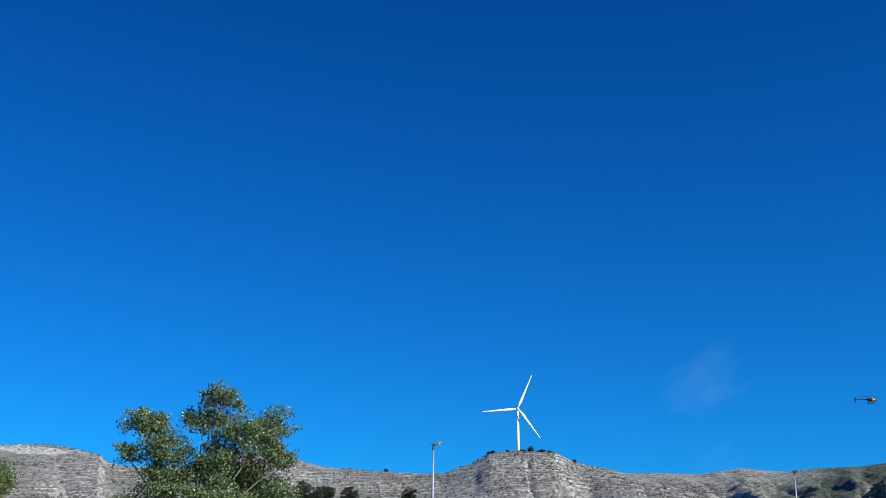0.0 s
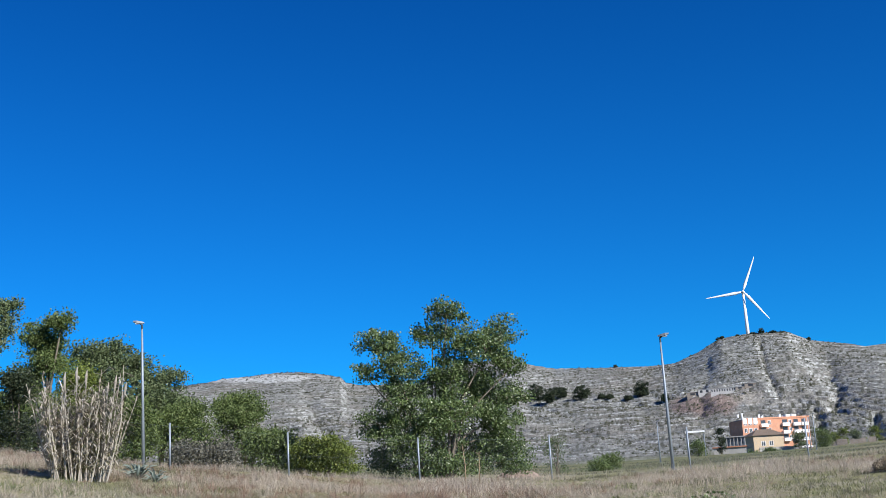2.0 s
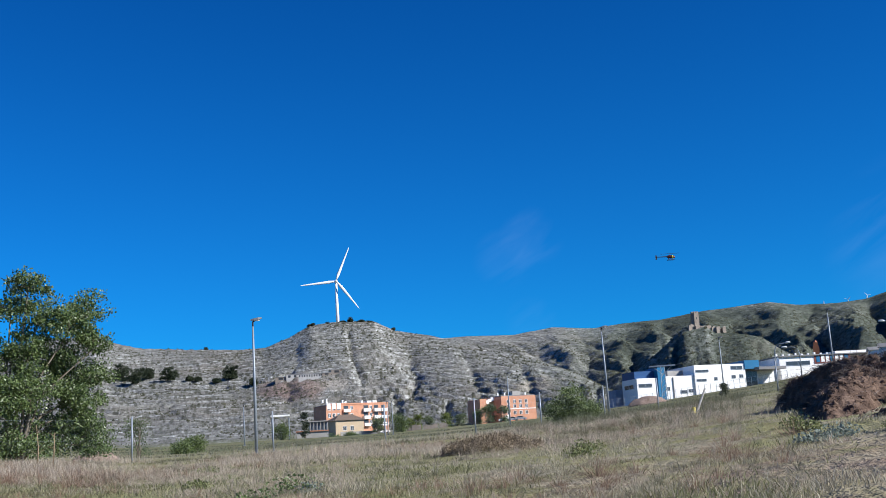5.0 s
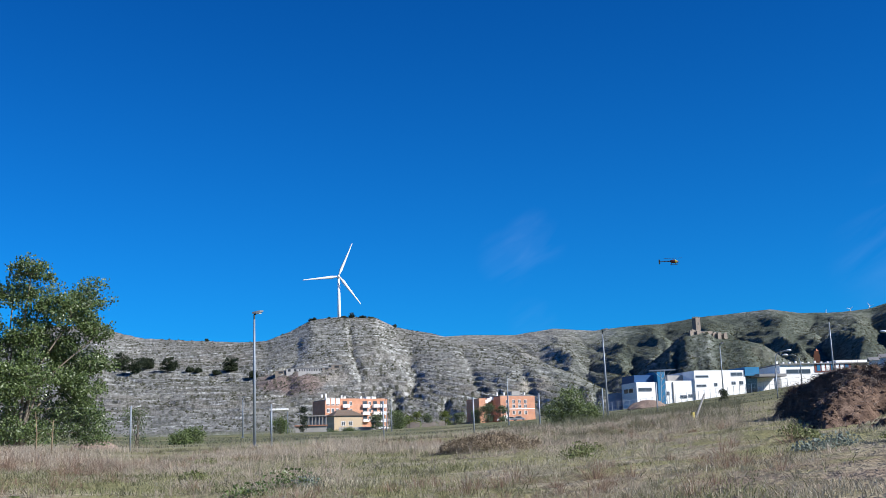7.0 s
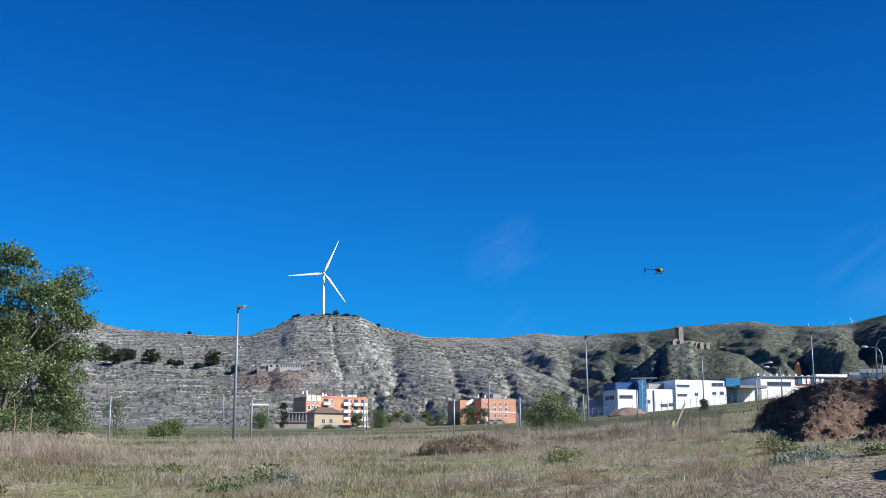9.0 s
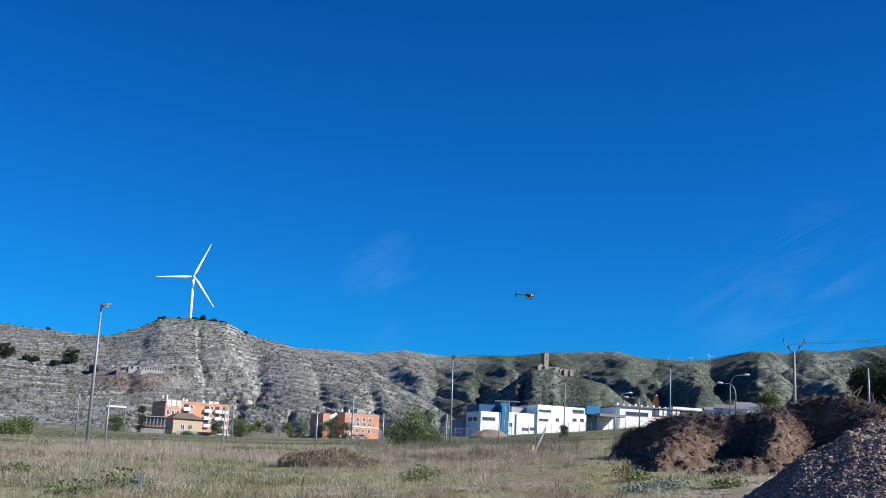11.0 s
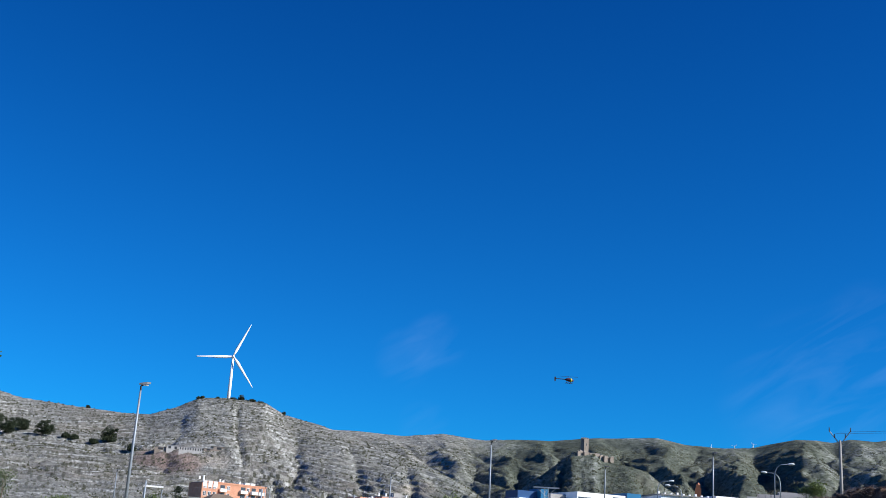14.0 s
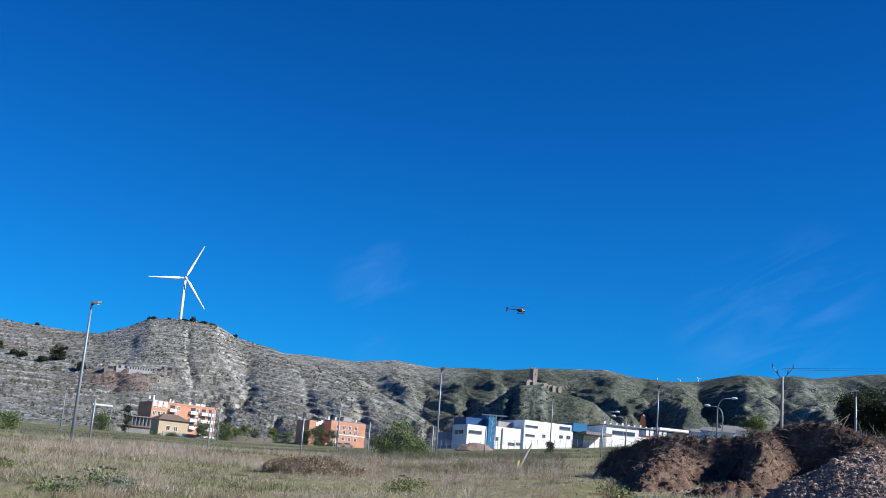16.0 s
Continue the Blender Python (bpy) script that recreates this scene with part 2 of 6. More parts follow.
def grid_mesh(name, X, Y, Z, mat, wrap=False):
    n, m = X.shape
    v = np.stack([X, Y, Z], -1).reshape(-1, 3)
    idx = np.arange(n * m).reshape(n, m)
    if wrap:
        idx = np.concatenate([idx, idx[:, :1]], 1)
    f = np.stack([idx[:-1, :-1], idx[:-1, 1:], idx[1:, 1:], idx[1:, :-1]], -1).reshape(-1, 4)
    me = bpy.data.meshes.new(name)
    me.vertices.add(len(v))
    me.vertices.foreach_set("co", v.ravel())
    me.loops.add(f.size)
    me.loops.foreach_set("vertex_index", f.ravel().astype(np.int32))
    me.polygons.add(len(f))
    me.polygons.foreach_set("loop_start", np.arange(0, f.size, 4, dtype=np.int32))
    me.polygons.foreach_set("use_smooth", np.ones(len(f), bool))
    me.update()
    me.validate()
    me.materials.append(mat)
    return me


def ground_material():
    k = Mat("dry_grassland_and_hill", 0.95, spec=0.1)
    xyz = k.n.new("ShaderNodeSeparateXYZ")
    k.l.new(k.pos, xyz.inputs[0])
    flat = k.mapping((1, 1, 0))
    ln = k.n.new("ShaderNodeVectorMath")
    ln.operation = "LENGTH"
    k.l.new(flat, ln.inputs[0])
    rng = ln.outputs["Value"]
    # field: straw, green weeds, bare soil
    straw = k.ramp(k.noise(3.0, 5, 0.7), [(0.3, (0.17, 0.15, 0.10)), (0.55, (0.33, 0.295, 0.21)), (0.75, (0.48, 0.43, 0.33))])
    weeds = k.ramp(k.noise(0.35, 4, 0.65), [(0.40, 0.0), (0.54, 0.9)])
    field = k.mix(weeds, straw, (0.215, 0.21, 0.095))
    meadow = k.ramp(k.noise(0.05, 5, 0.6), [(0.33, (0.10, 0.118, 0.055)), (0.55, (0.165, 0.165, 0.085)), (0.7, (0.26, 0.225, 0.14))])
    field = k.mix(k.ramp(k.math("DIVIDE", rng, 140.0), [(0.42, 0.0), (0.75, 1.0)]), field, meadow)
    # a trodden patch of bare pinkish earth
    off = k.n.new("ShaderNodeVectorMath")
    off.operation = "DISTANCE"
    off.inputs[1].default_value = (4.2, 17.0, 1.2)
    k.l.new(k.pos, off.inputs[0])
    bare = k.math("MULTIPLY", k.ramp(k.math("DIVIDE", off.outputs["Value"], 10.0), [(0.25, 1.0), (0.65, 0.0)]), k.ramp(k.noise(0.8, 4, 0.6), [(0.35, 0.2), (0.6, 1.0)]))
    field = k.mix(bare, field, k.ramp(k.noise(6, 5, 0.7), [(0.3, (0.17, 0.13, 0.095)), (0.7, (0.29, 0.235, 0.18))]))
    # hill: beds of pale limestone, grey marl, thyme scrub in dots
    # across the slope, up the slope and height
    turn = k.math("ARCTAN2", xyz.outputs["X"], xyz.outputs["Y"])
    comb = k.n.new("ShaderNodeCombineXYZ")
    k.l.new(k.math("MULTIPLY", turn, 800.0), comb.inputs[0])
    k.l.new(k.math("MULTIPLY", rng, 0.12), comb.inputs[1])
    k.l.new(k.math("MULTIPLY", xyz.outputs["Z"], 0.5), comb.inputs[2])
    face = comb.outputs[0]
    lay = k.mapping((0.022, 0.02, 0.5), src=face)
    shelf = k.mapping((1.0, 1, 2.6), src=face)
    beds = k.noise(1.0, 5, 0.62, lay, 0.4)
    patch = k.noise(0.011, 5, 0.6)
    # dark stops next to the pale ones put ledge shade into the colour
    rock = k.ramp(beds, [(0.3, (0.13, 0.125, 0.108)), (0.44, (0.185, 0.178, 0.155)), (0.49, (0.27, 0.262, 0.235)), (0.54, (0.165, 0.158, 0.138)), (0.62, (0.215, 0.205, 0.18)), (0.68, (0.29, 0.28, 0.25)), (0.73, (0.18, 0.172, 0.15))])
    rock = k.mix(k.ramp(patch, [(0.45, 0.0), (0.7, 0.5)]), rock, (0.20, 0.165, 0.125))
    # bare pale limestone on the steep risers, thin soil on the treads
    norm = k.n.new("ShaderNodeSeparateXYZ")
    k.l.new(k.n.new("ShaderNodeNewGeometry").outputs["Normal"], norm.inputs[0])
    bear = k.math("MULTIPLY", turn, 57.2958)
    steep = k.ramp(norm.outputs["Z"], [(0.80, 0.8), (0.95, 0.0)])
    broken = k.ramp(k.noise(0.13, 5, 0.72, shelf), [(0.42, 0.0), (0.56, 1.0)])
    pale = k.ramp(k.noise(0.5, 5, 0.75, shelf), [(0.34, (0.20, 0.195, 0.175)), (0.5, (0.38, 0.37, 0.34)), (0.66, (0.52, 0.51, 0.48))])
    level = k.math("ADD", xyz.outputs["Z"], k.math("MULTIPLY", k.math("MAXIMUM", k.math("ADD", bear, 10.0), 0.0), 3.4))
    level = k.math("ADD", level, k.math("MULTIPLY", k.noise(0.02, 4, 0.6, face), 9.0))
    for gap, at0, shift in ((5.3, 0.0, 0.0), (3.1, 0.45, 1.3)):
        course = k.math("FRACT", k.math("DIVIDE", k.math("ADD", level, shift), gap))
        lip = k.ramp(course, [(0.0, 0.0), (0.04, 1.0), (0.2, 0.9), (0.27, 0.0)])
        # dark band for scrub and ledge shade, drawn into the rock colour
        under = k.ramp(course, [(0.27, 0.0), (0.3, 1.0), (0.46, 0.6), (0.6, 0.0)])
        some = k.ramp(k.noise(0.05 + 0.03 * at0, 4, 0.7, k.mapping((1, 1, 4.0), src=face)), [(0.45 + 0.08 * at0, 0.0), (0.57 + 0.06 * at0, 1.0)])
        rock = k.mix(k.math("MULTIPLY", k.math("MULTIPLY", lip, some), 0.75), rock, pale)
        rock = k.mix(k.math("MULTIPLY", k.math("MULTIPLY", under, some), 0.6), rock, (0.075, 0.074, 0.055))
    rock = k.mix(k.math("MULTIPLY", steep, broken), rock, pale)
    # fans of red marl and of tan scree
    rise = k.math("MULTIPLY", k.math("DIVIDE", k.math("SUBTRACT", xyz.outputs["Z"], EYE), rng), 57.2958)
    ragged = k.math("MULTIPLY", k.math("SUBTRACT", k.noise(0.035, 5, 0.65, face), 0.5), 2.2)
    for a0, e0, wa, we, tone, amount in ((-14.9, 3.95, 2.4, 0.7, (0.205, 0.145, 0.122), 0.85), (-12.7, 4.1, 1.2, 0.6, (0.38, 0.33, 0.27), 0.55), (-11.2, 3.75, 1.2, 0.22, (0.42, 0.385, 0.33), 0.4), (-2.6, 3.5, 1.6, 0.5, (0.40, 0.335, 0.265), 0.65),
                                         (8.6, 4.6, 0.9, 0.5, (0.34, 0.245, 0.195), 0.7), (-36.5, 6.6, 3.0, 0.22, (0.58, 0.56, 0.52), 0.6)):
        da = k.math("DIVIDE", k.math("SUBTRACT", bear, a0), wa)
        de = k.math("DIVIDE", k.math("SUBTRACT", rise, e0), we)
        near = k.math("ADD", k.math("SQRT", k.math("ADD", k.math("MULTIPLY", da, da), k.math("MULTIPLY", de, de))), ragged)
        rock = k.mix(k.math("MULTIPLY", k.ramp(near, [(0.6, 1.0), (1.05, 0.0)]), amount), rock, tone)
    grit = k.ramp(k.noise(0.5, 5, 0.8, shelf), [(0.34, 0.45), (0.46, 0.9), (0.55, 1.1), (0.66, 1.6)])
    rock = k.mix(0.9, rock, grit, "MULTIPLY")
    rock = k.mix(1.0, rock, (1.0, 1.05, 1.08), "MULTIPLY")
    dots = k.ramp(k.voronoi(0.30, face), [(0.26, 1.0), (0.44, 0.0)])
    dots = k.math("MAXIMUM", dots, k.ramp(k.voronoi(0.7, face), [(0.15, 0.85), (0.3, 0.0)]))
    dens = k.ramp(k.noise(0.012, 5, 0.65), [(0.36, 0.25), (0.6, 1.0)])
    rock = k.mix(k.math("MULTIPLY", k.math("MULTIPLY", dots, 0.85), dens), rock, (0.060, 0.062, 0.040))
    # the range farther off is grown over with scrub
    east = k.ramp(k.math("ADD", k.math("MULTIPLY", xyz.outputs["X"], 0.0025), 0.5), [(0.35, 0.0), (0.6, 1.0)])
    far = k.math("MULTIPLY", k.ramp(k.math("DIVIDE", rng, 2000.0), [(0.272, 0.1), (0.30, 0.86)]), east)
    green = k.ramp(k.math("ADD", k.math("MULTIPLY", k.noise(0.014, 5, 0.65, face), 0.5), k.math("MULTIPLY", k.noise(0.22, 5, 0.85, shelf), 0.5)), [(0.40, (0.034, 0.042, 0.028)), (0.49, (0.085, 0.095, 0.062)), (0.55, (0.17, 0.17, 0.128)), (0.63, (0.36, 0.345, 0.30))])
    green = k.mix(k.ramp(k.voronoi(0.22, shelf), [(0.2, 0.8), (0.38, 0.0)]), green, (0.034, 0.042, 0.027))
    # bluish multiply puts the haze of distance into the far range's colour
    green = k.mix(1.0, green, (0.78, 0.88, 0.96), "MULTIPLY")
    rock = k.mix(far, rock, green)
    hillf = k.ramp(k.math("DIVIDE", rng, 1000.0), [(0.42, 0.0), (0.45, 1.0)])
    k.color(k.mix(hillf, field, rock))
    ledge = k.noise(0.13, 5, 0.75, k.mapping((1, 1, 2.5)))
    k.bump(k.math("ADD", k.noise(0.5, 6, 0.75), k.math("MULTIPLY", k.math("MULTIPLY", ledge, 4.0), hillf)), 0.9, 0.8)
    return k.m


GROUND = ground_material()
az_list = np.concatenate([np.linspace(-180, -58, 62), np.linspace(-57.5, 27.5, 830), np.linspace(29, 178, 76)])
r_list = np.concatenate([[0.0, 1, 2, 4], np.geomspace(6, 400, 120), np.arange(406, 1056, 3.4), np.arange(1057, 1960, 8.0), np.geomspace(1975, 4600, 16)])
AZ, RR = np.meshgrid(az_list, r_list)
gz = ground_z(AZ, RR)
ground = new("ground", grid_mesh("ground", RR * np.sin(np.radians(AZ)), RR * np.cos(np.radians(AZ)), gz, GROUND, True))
tagged(ground, "dry grass field rising to pale stratified limestone hills", "ground", kind="structure")


# ---- builders ----
def part(name, bm, mat, parent=None, label="", smooth=False):
    me = bpy.data.meshes.new(name)
    bm.to_mesh(me)
    bm.free()
    if smooth:
        me.polygons.foreach_set("use_smooth", [True] * len(me.polygons))
    me.materials.append(mat)
    ob = new(name, me)
    ob.parent = parent
    if label:
        tagged(ob, label)
    return ob


def empty(name, place, turn=0.0, lean=0.0):
    ob = new(name)
    ob.matrix_world = Matrix.Translation(place) @ pose(0, 0, 0, 0, lean, turn)
    bpy.context.view_layer.update()
    return ob


def box(bm, x0, y0, z0, x1, y1, z1):
    v = [bm.verts.new(p) for p in ((x0, y0, z0), (x1, y0, z0), (x1, y1, z0), (x0, y1, z0), (x0, y0, z1), (x1, y0, z1), (x1, y1, z1), (x0, y1, z1))]
    for f in ((3, 2, 1, 0), (4, 5, 6, 7), (0, 1, 5, 4), (1, 2, 6, 5), (2, 3, 7, 6), (3, 0, 4, 7)):
        bm.faces.new([v[i] for i in f])
    return v


def boxm(*a):
    bm = bmesh.new()
    box(bm, *a)
    return bm


def tube(bm, pts, radii, seg=8, cap=True):
    """A tapered tube along points."""
    rings = []
    pts = [Vector(p) for p in pts]
    for i, p in enumerate(pts):
        d = (pts[min(i + 1, len(pts) - 1)] - pts[max(i - 1, 0)]).normalized()
        a = d.orthogonal().normalized()
        if abs(d.z) > 0.5:
            a = (Vector((1, 0, 0)) - d * d.x).normalized()
        b = d.cross(a)
        r = radii[i] if hasattr(radii, "__len__") else radii
        rings.append([bm.verts.new(p + r * (math.cos(t) * a + math.sin(t) * b)) for t in (2 * math.pi * j / seg for j in range(seg))])
    for u, w in zip(rings, rings[1:]):
        for j in range(seg):
            bm.faces.new((u[j], u[(j + 1) % seg], w[(j + 1) % seg], w[j]))
    if cap:
        bm.faces.new(rings[0][::-1])
        bm.faces.new(rings[-1])
    return bm


def tubem(pts, radii, seg=8):
    return tube(bmesh.new(), pts, radii, seg)


class Site:
    """A local frame at a bearing and range: x to the right, y away from the eye, z up; turns bearings and elevations into x and z."""

    def __init__(self, az, r, z=None):
        self.az, self.r, self.turn = az, r, 0.0
        self.o = at(az, r)
        if z is not None:
            self.o.z = z

    def root(self, name, turn=0.0):
        self.turn = radians(turn)
        return empty(name, self.o, -self.az + turn)

    def x(self, az, y=0.0):
        t = math.tan(radians(az - self.az))
        return (self.r + y) * t / (math.cos(self.turn) - t * math.sin(self.turn))

    def z(self, el, y=0.0):
        return EYE + (self.r + y) * math.tan(radians(el)) - self.o.z

    def box(self, a, b, y0, y1, low=None):
        """From the corner a (bearing, elevation) at the top to b at the bottom."""
        return boxm(self.x(a[0]), y0, self.z(b[1]) if low is None else low, self.x(b[0]), y1, self.z(a[1]))


# ---- shared materials ----
STEEL = plain("galvanised_steel", (0.27, 0.31, 0.35), 0.5, 0.3, 9)
HEADGREY = plain("grey_lamp_paint", (0.16, 0.17, 0.18), 0.5, 0.1, 9)
LENS = plain("pale_lamp_glass", (0.75, 0.77, 0.78), 0.25, 0, 20, 0.05)
DARK = plain("dark_cast_metal", (0.05, 0.055, 0.06), 0.5, 0.3)
WHITE = plain("white_render", (0.83, 0.83, 0.81), 0.75, 0, 2.0, 0.10)
BLADE = plain("white_gelcoat", (0.86, 0.86, 0.84), 0.4, 0, 0.3, 0.05)
GREYWALL = plain("grey_concrete", (0.33, 0.32, 0.30), 0.85, 0, 3, 0.25)
BLUE = plain("bright_blue_cladding", (0.008, 0.14, 0.29), 0.5, 0, 3, 0.12)
# darker copy of the blue cladding, with the shade put into its colour
BLUE_IN_SHADE = plain("shaded_blue_cladding", (0.015, 0.07, 0.19), 0.5, 0, 3, 0.12)
GLASS = plain("dark_window_glass", (0.06, 0.07, 0.08), 0.12, 0, 3, 0.2, 0.6)
ROOFGREY = plain("grey_roof_sheet", (0.20, 0.20, 0.20), 0.7, 0, 2, 0.25)
CREAM = plain("yellow_ochre_plaster", (0.47, 0.365, 0.245), 0.85, 0, 1.5, 0.12)
STONE = plain("weathered_tan_stone", (0.27, 0.23, 0.19), 0.95, 0, 1.2, 0.4)
BRICKRED = plain("red_brick_shaft", (0.36, 0.15, 0.08), 0.9, 0, 3, 0.3)
WOODPOLE = plain("weathered_timber", (0.34, 0.33, 0.31), 0.85, 0, 5, 0.3)
REDROOF = plain("clay_roof_tiles", (0.38, 0.17, 0.10), 0.85, 0, 2, 0.3)
BROWNROOF = plain("brown_roof_tiles", (0.16, 0.12, 0.09), 0.85, 0, 2, 0.3)


def orange_brick():
    k = Mat("orange_facing_brick", 0.85)
    sep = k.n.new("ShaderNodeSeparateXYZ")
    k.l.new(k.pos, sep.inputs[0])
    course = k.math("FRACT", k.math("MULTIPLY", sep.outputs["Z"], 3.6))
    line = k.ramp(course, [(0.0, 0.75), (0.14, 1.0)])
    base = k.ramp(k.noise(0.7, 5, 0.6), [(0.3, (0.48, 0.225, 0.135)), (0.7, (0.60, 0.315, 0.20))])
    k.color(k.mix(1.0, base, line, "MULTIPLY"))
    return k.m


ORANGE = orange_brick()


# ---- wind turbine ----
def wind_turbine(az, r, el, span, turns, k, label, seg=20):
    s = Site(az, r)
    root = s.root("wind_turbine")
    hub = s.z(el)
    part("tower", tubem([(0, 0, -3), (0, 0, hub * 0.5), (0, 0, hub - 1)], [1.75 * k, 1.4 * k, 1.0 * k], seg), BLADE, root, smooth=True)
    bm = bmesh.new()
    tube(bm, [(0, -2.2 * k, hub), (0, -1.6 * k, hub), (0, 3.5 * k, hub), (0, 5.6 * k, hub)], [1.0 * k, 1.5 * k, 1.5 * k, 0.9 * k], 12)
    part("nacelle", bm, BLADE, root, smooth=True)
    part("hub", tubem([(0, -5.0 * k, hub), (0, -4.6 * k, hub), (0, -3.6 * k, hub), (0, -2.2 * k, hub)], [0.2 * k, 0.8 * k, 1.25 * k, 1.3 * k], 12), BLADE, root, smooth=True)
    for a in turns:
        bm = bmesh.new()
        d = Vector((math.sin(radians(a)), 0, math.cos(radians(a))))
        side = Vector((math.cos(radians(a)), 0, -math.sin(radians(a))))
        rings = []
        for t, c, th in ((0.03, 0.7, 0.65), (0.1, 0.9, 0.6), (0.2, 1.45, 0.42), (0.4, 1.15, 0.28), (0.7, 0.75, 0.16), (0.95, 0.42, 0.08), (1.0, 0.12, 0.05)):
            p = Vector((0, -3.4 * k, hub)) + d * (span * t)
            rings.append([bm.verts.new(p + side * (c * u - 0.2 * c) * k + Vector((0, th * w * k, 0))) for u, w in ((-1, 0), (-0.4, 0.8), (0.3, 0.8), (1, 0), (0.3, -0.8), (-0.4, -0.8))])
        for u, w in zip(rings, rings[1:]):
            for j in range(6):
                bm.faces.new((u[j], u[(j + 1) % 6], w[(j + 1) % 6], w[j]))
        bm.faces.new(rings[0])
        bm.faces.new(rings[-1])
        bmesh.ops.recalc_face_normals(bm, faces=bm.faces)
        part("blade", bm, BLADE, root, smooth=True)
    tagged(root, label, "wind turbine", "wind turbines")


wind_turbine(-12.52, 1035, 9.25, 33.5, (23, 143, 265), 1.0, "white three-bladed wind turbine on the hilltop")
for p, a in (((11.56, 6.41), 10), ((12.68, 6.49), 50), ((13.56, 6.59), 85)):
    wind_turbine(p[0], 1898, p[1] - 0.08, 6.0, (a, a + 120, a + 240), 0.32, "tiny white wind turbine on the far ridge", 8)


# ---- street lamps ----
def street_lamp(az, r, el_top, face=1, lean=0.0, label="grey steel street lamp with one flat head", low=0.0):
    s = Site(az, r)
    root = s.root("street_lamp")
    root.matrix_world = Matrix.Translation(s.o) @ pose(0, 0, 0, 0, lean, -az)
    h = s.z(el_top)
    part("base_plate", boxm(-0.2, -0.2, -0.1, 0.2, 0.2, 0.05), STEEL, root)
    part("pole", tubem([(0, 0, 0), (0, 0, h * 0.5), (0, 0, h - 0.35)], [0.095, 0.075, 0.05], 10), STEEL, root, smooth=True)
    part("bracket", tubem([(0, 0, h - 0.4), (0, 0, h - 0.12), (face * 0.15, 0, h)], [0.05, 0.05, 0.045], 8), DARK, root)
    f = face
    bm = bmesh.new()
    sect = [(-0.12, 0.06, -0.03, 0.04), (0.08, 0.12, -0.04, 0.09), (0.3, 0.14, -0.01, 0.13), (0.5, 0.08, 0.06, 0.13)]
    rings = [[bm.verts.new((f * x, -w, h + lo)), bm.verts.new((f * x, w, h + lo)), bm.verts.new((f * x, w * 0.7, h + hi)), bm.verts.new((f * x, -w * 0.7, h + hi))] for x, w, lo, hi in sect]
    for u, w in zip(rings, rings[1:]):
        for j in range(4):
            bm.faces.new((u[j], u[(j + 1) % 4], w[(j + 1) % 4], w[j]))
    bm.faces.new(rings[0])
    bm.faces.new(rings[-1])
    bmesh.ops.recalc_face_normals(bm, faces=bm.faces)
    head = part("lamp_head", bm, HEADGREY, root, "grey cast lamp head")
    part("lens", boxm(min(f * 0.1, f * 0.4), -0.09, h - 0.06, max(f * 0.1, f * 0.4), 0.09, h - 0.035), LENS, head, "pale glass lens")
    tagged(root, label, "street lamp", "street lamps")


street_lamp(-42.65, 66, 9.5, -1, -0.5)
street_lamp(-16.78, 64, 7.5, 1, 0.0)
street_lamp(0.83, 97, 6.1, 1, -0.8)
street_lamp(11.66, 118, 6.05, 1, 0.0)
street_lamp(6.47, 150, 5.15, 1, 0.0)
street_lamp(-4.12, 135, 4.15, 1, 0.0)
street_lamp(-17.35, 150, 3.35, 1, 0.0)
street_lamp(20.9, 75, 6.35, -1, 0.0)
street_lamp(22.4, 85, 5.8, -1, 0.0)
for a, e in ((-10.25, 3.1), (-10.0, 3.15)):
    street_lamp(a, 200, e, 1, 0.0, "slim grey-green steel street lamp by the houses")


def curved_lamp(az, r, el_top, side):
    """Tall pole whose top bends over to one side."""
    s = Site(az, r)
    root = s.root("street_lamp")
    h = s.z(el_top)
    pts = [(0, 0, 0), (0, 0, h * 0.75)] + [(side * (1.1 - 1.1 * math.cos(t)) * 0.9, 0, h * 0.75 + h * 0.24 * math.sin(t)) for t in (0.4, 0.8, 1.2, 1.5)] + [(side * 1.9, 0, h)]
    part("pole", tubem(pts, [0.1, 0.08, 0.06, 0.06, 0.05, 0.05, 0.05], 8), STEEL, root, smooth=True)
    part("lamp_head", tubem([(side * 1.75, 0, h), (side * 1.95, 0, h + 0.03), (side * 2.4, 0, h + 0.06), (side * 2.6, 0, h + 0.04)], [0.08, 0.16, 0.15, 0.05], 8), LENS, root, "pale lamp head", smooth=True)
    tagged(root, "grey street lamp with a curved arm", "street lamp", "street lamps")


curved_lamp(9.03, 190, 4.62, 1)
curved_lamp(10.17, 185, 4.41, -1)
curved_lamp(14.53, 160, 5.66, 1)
curved_lamp(14.79, 165, 5.24, -1)


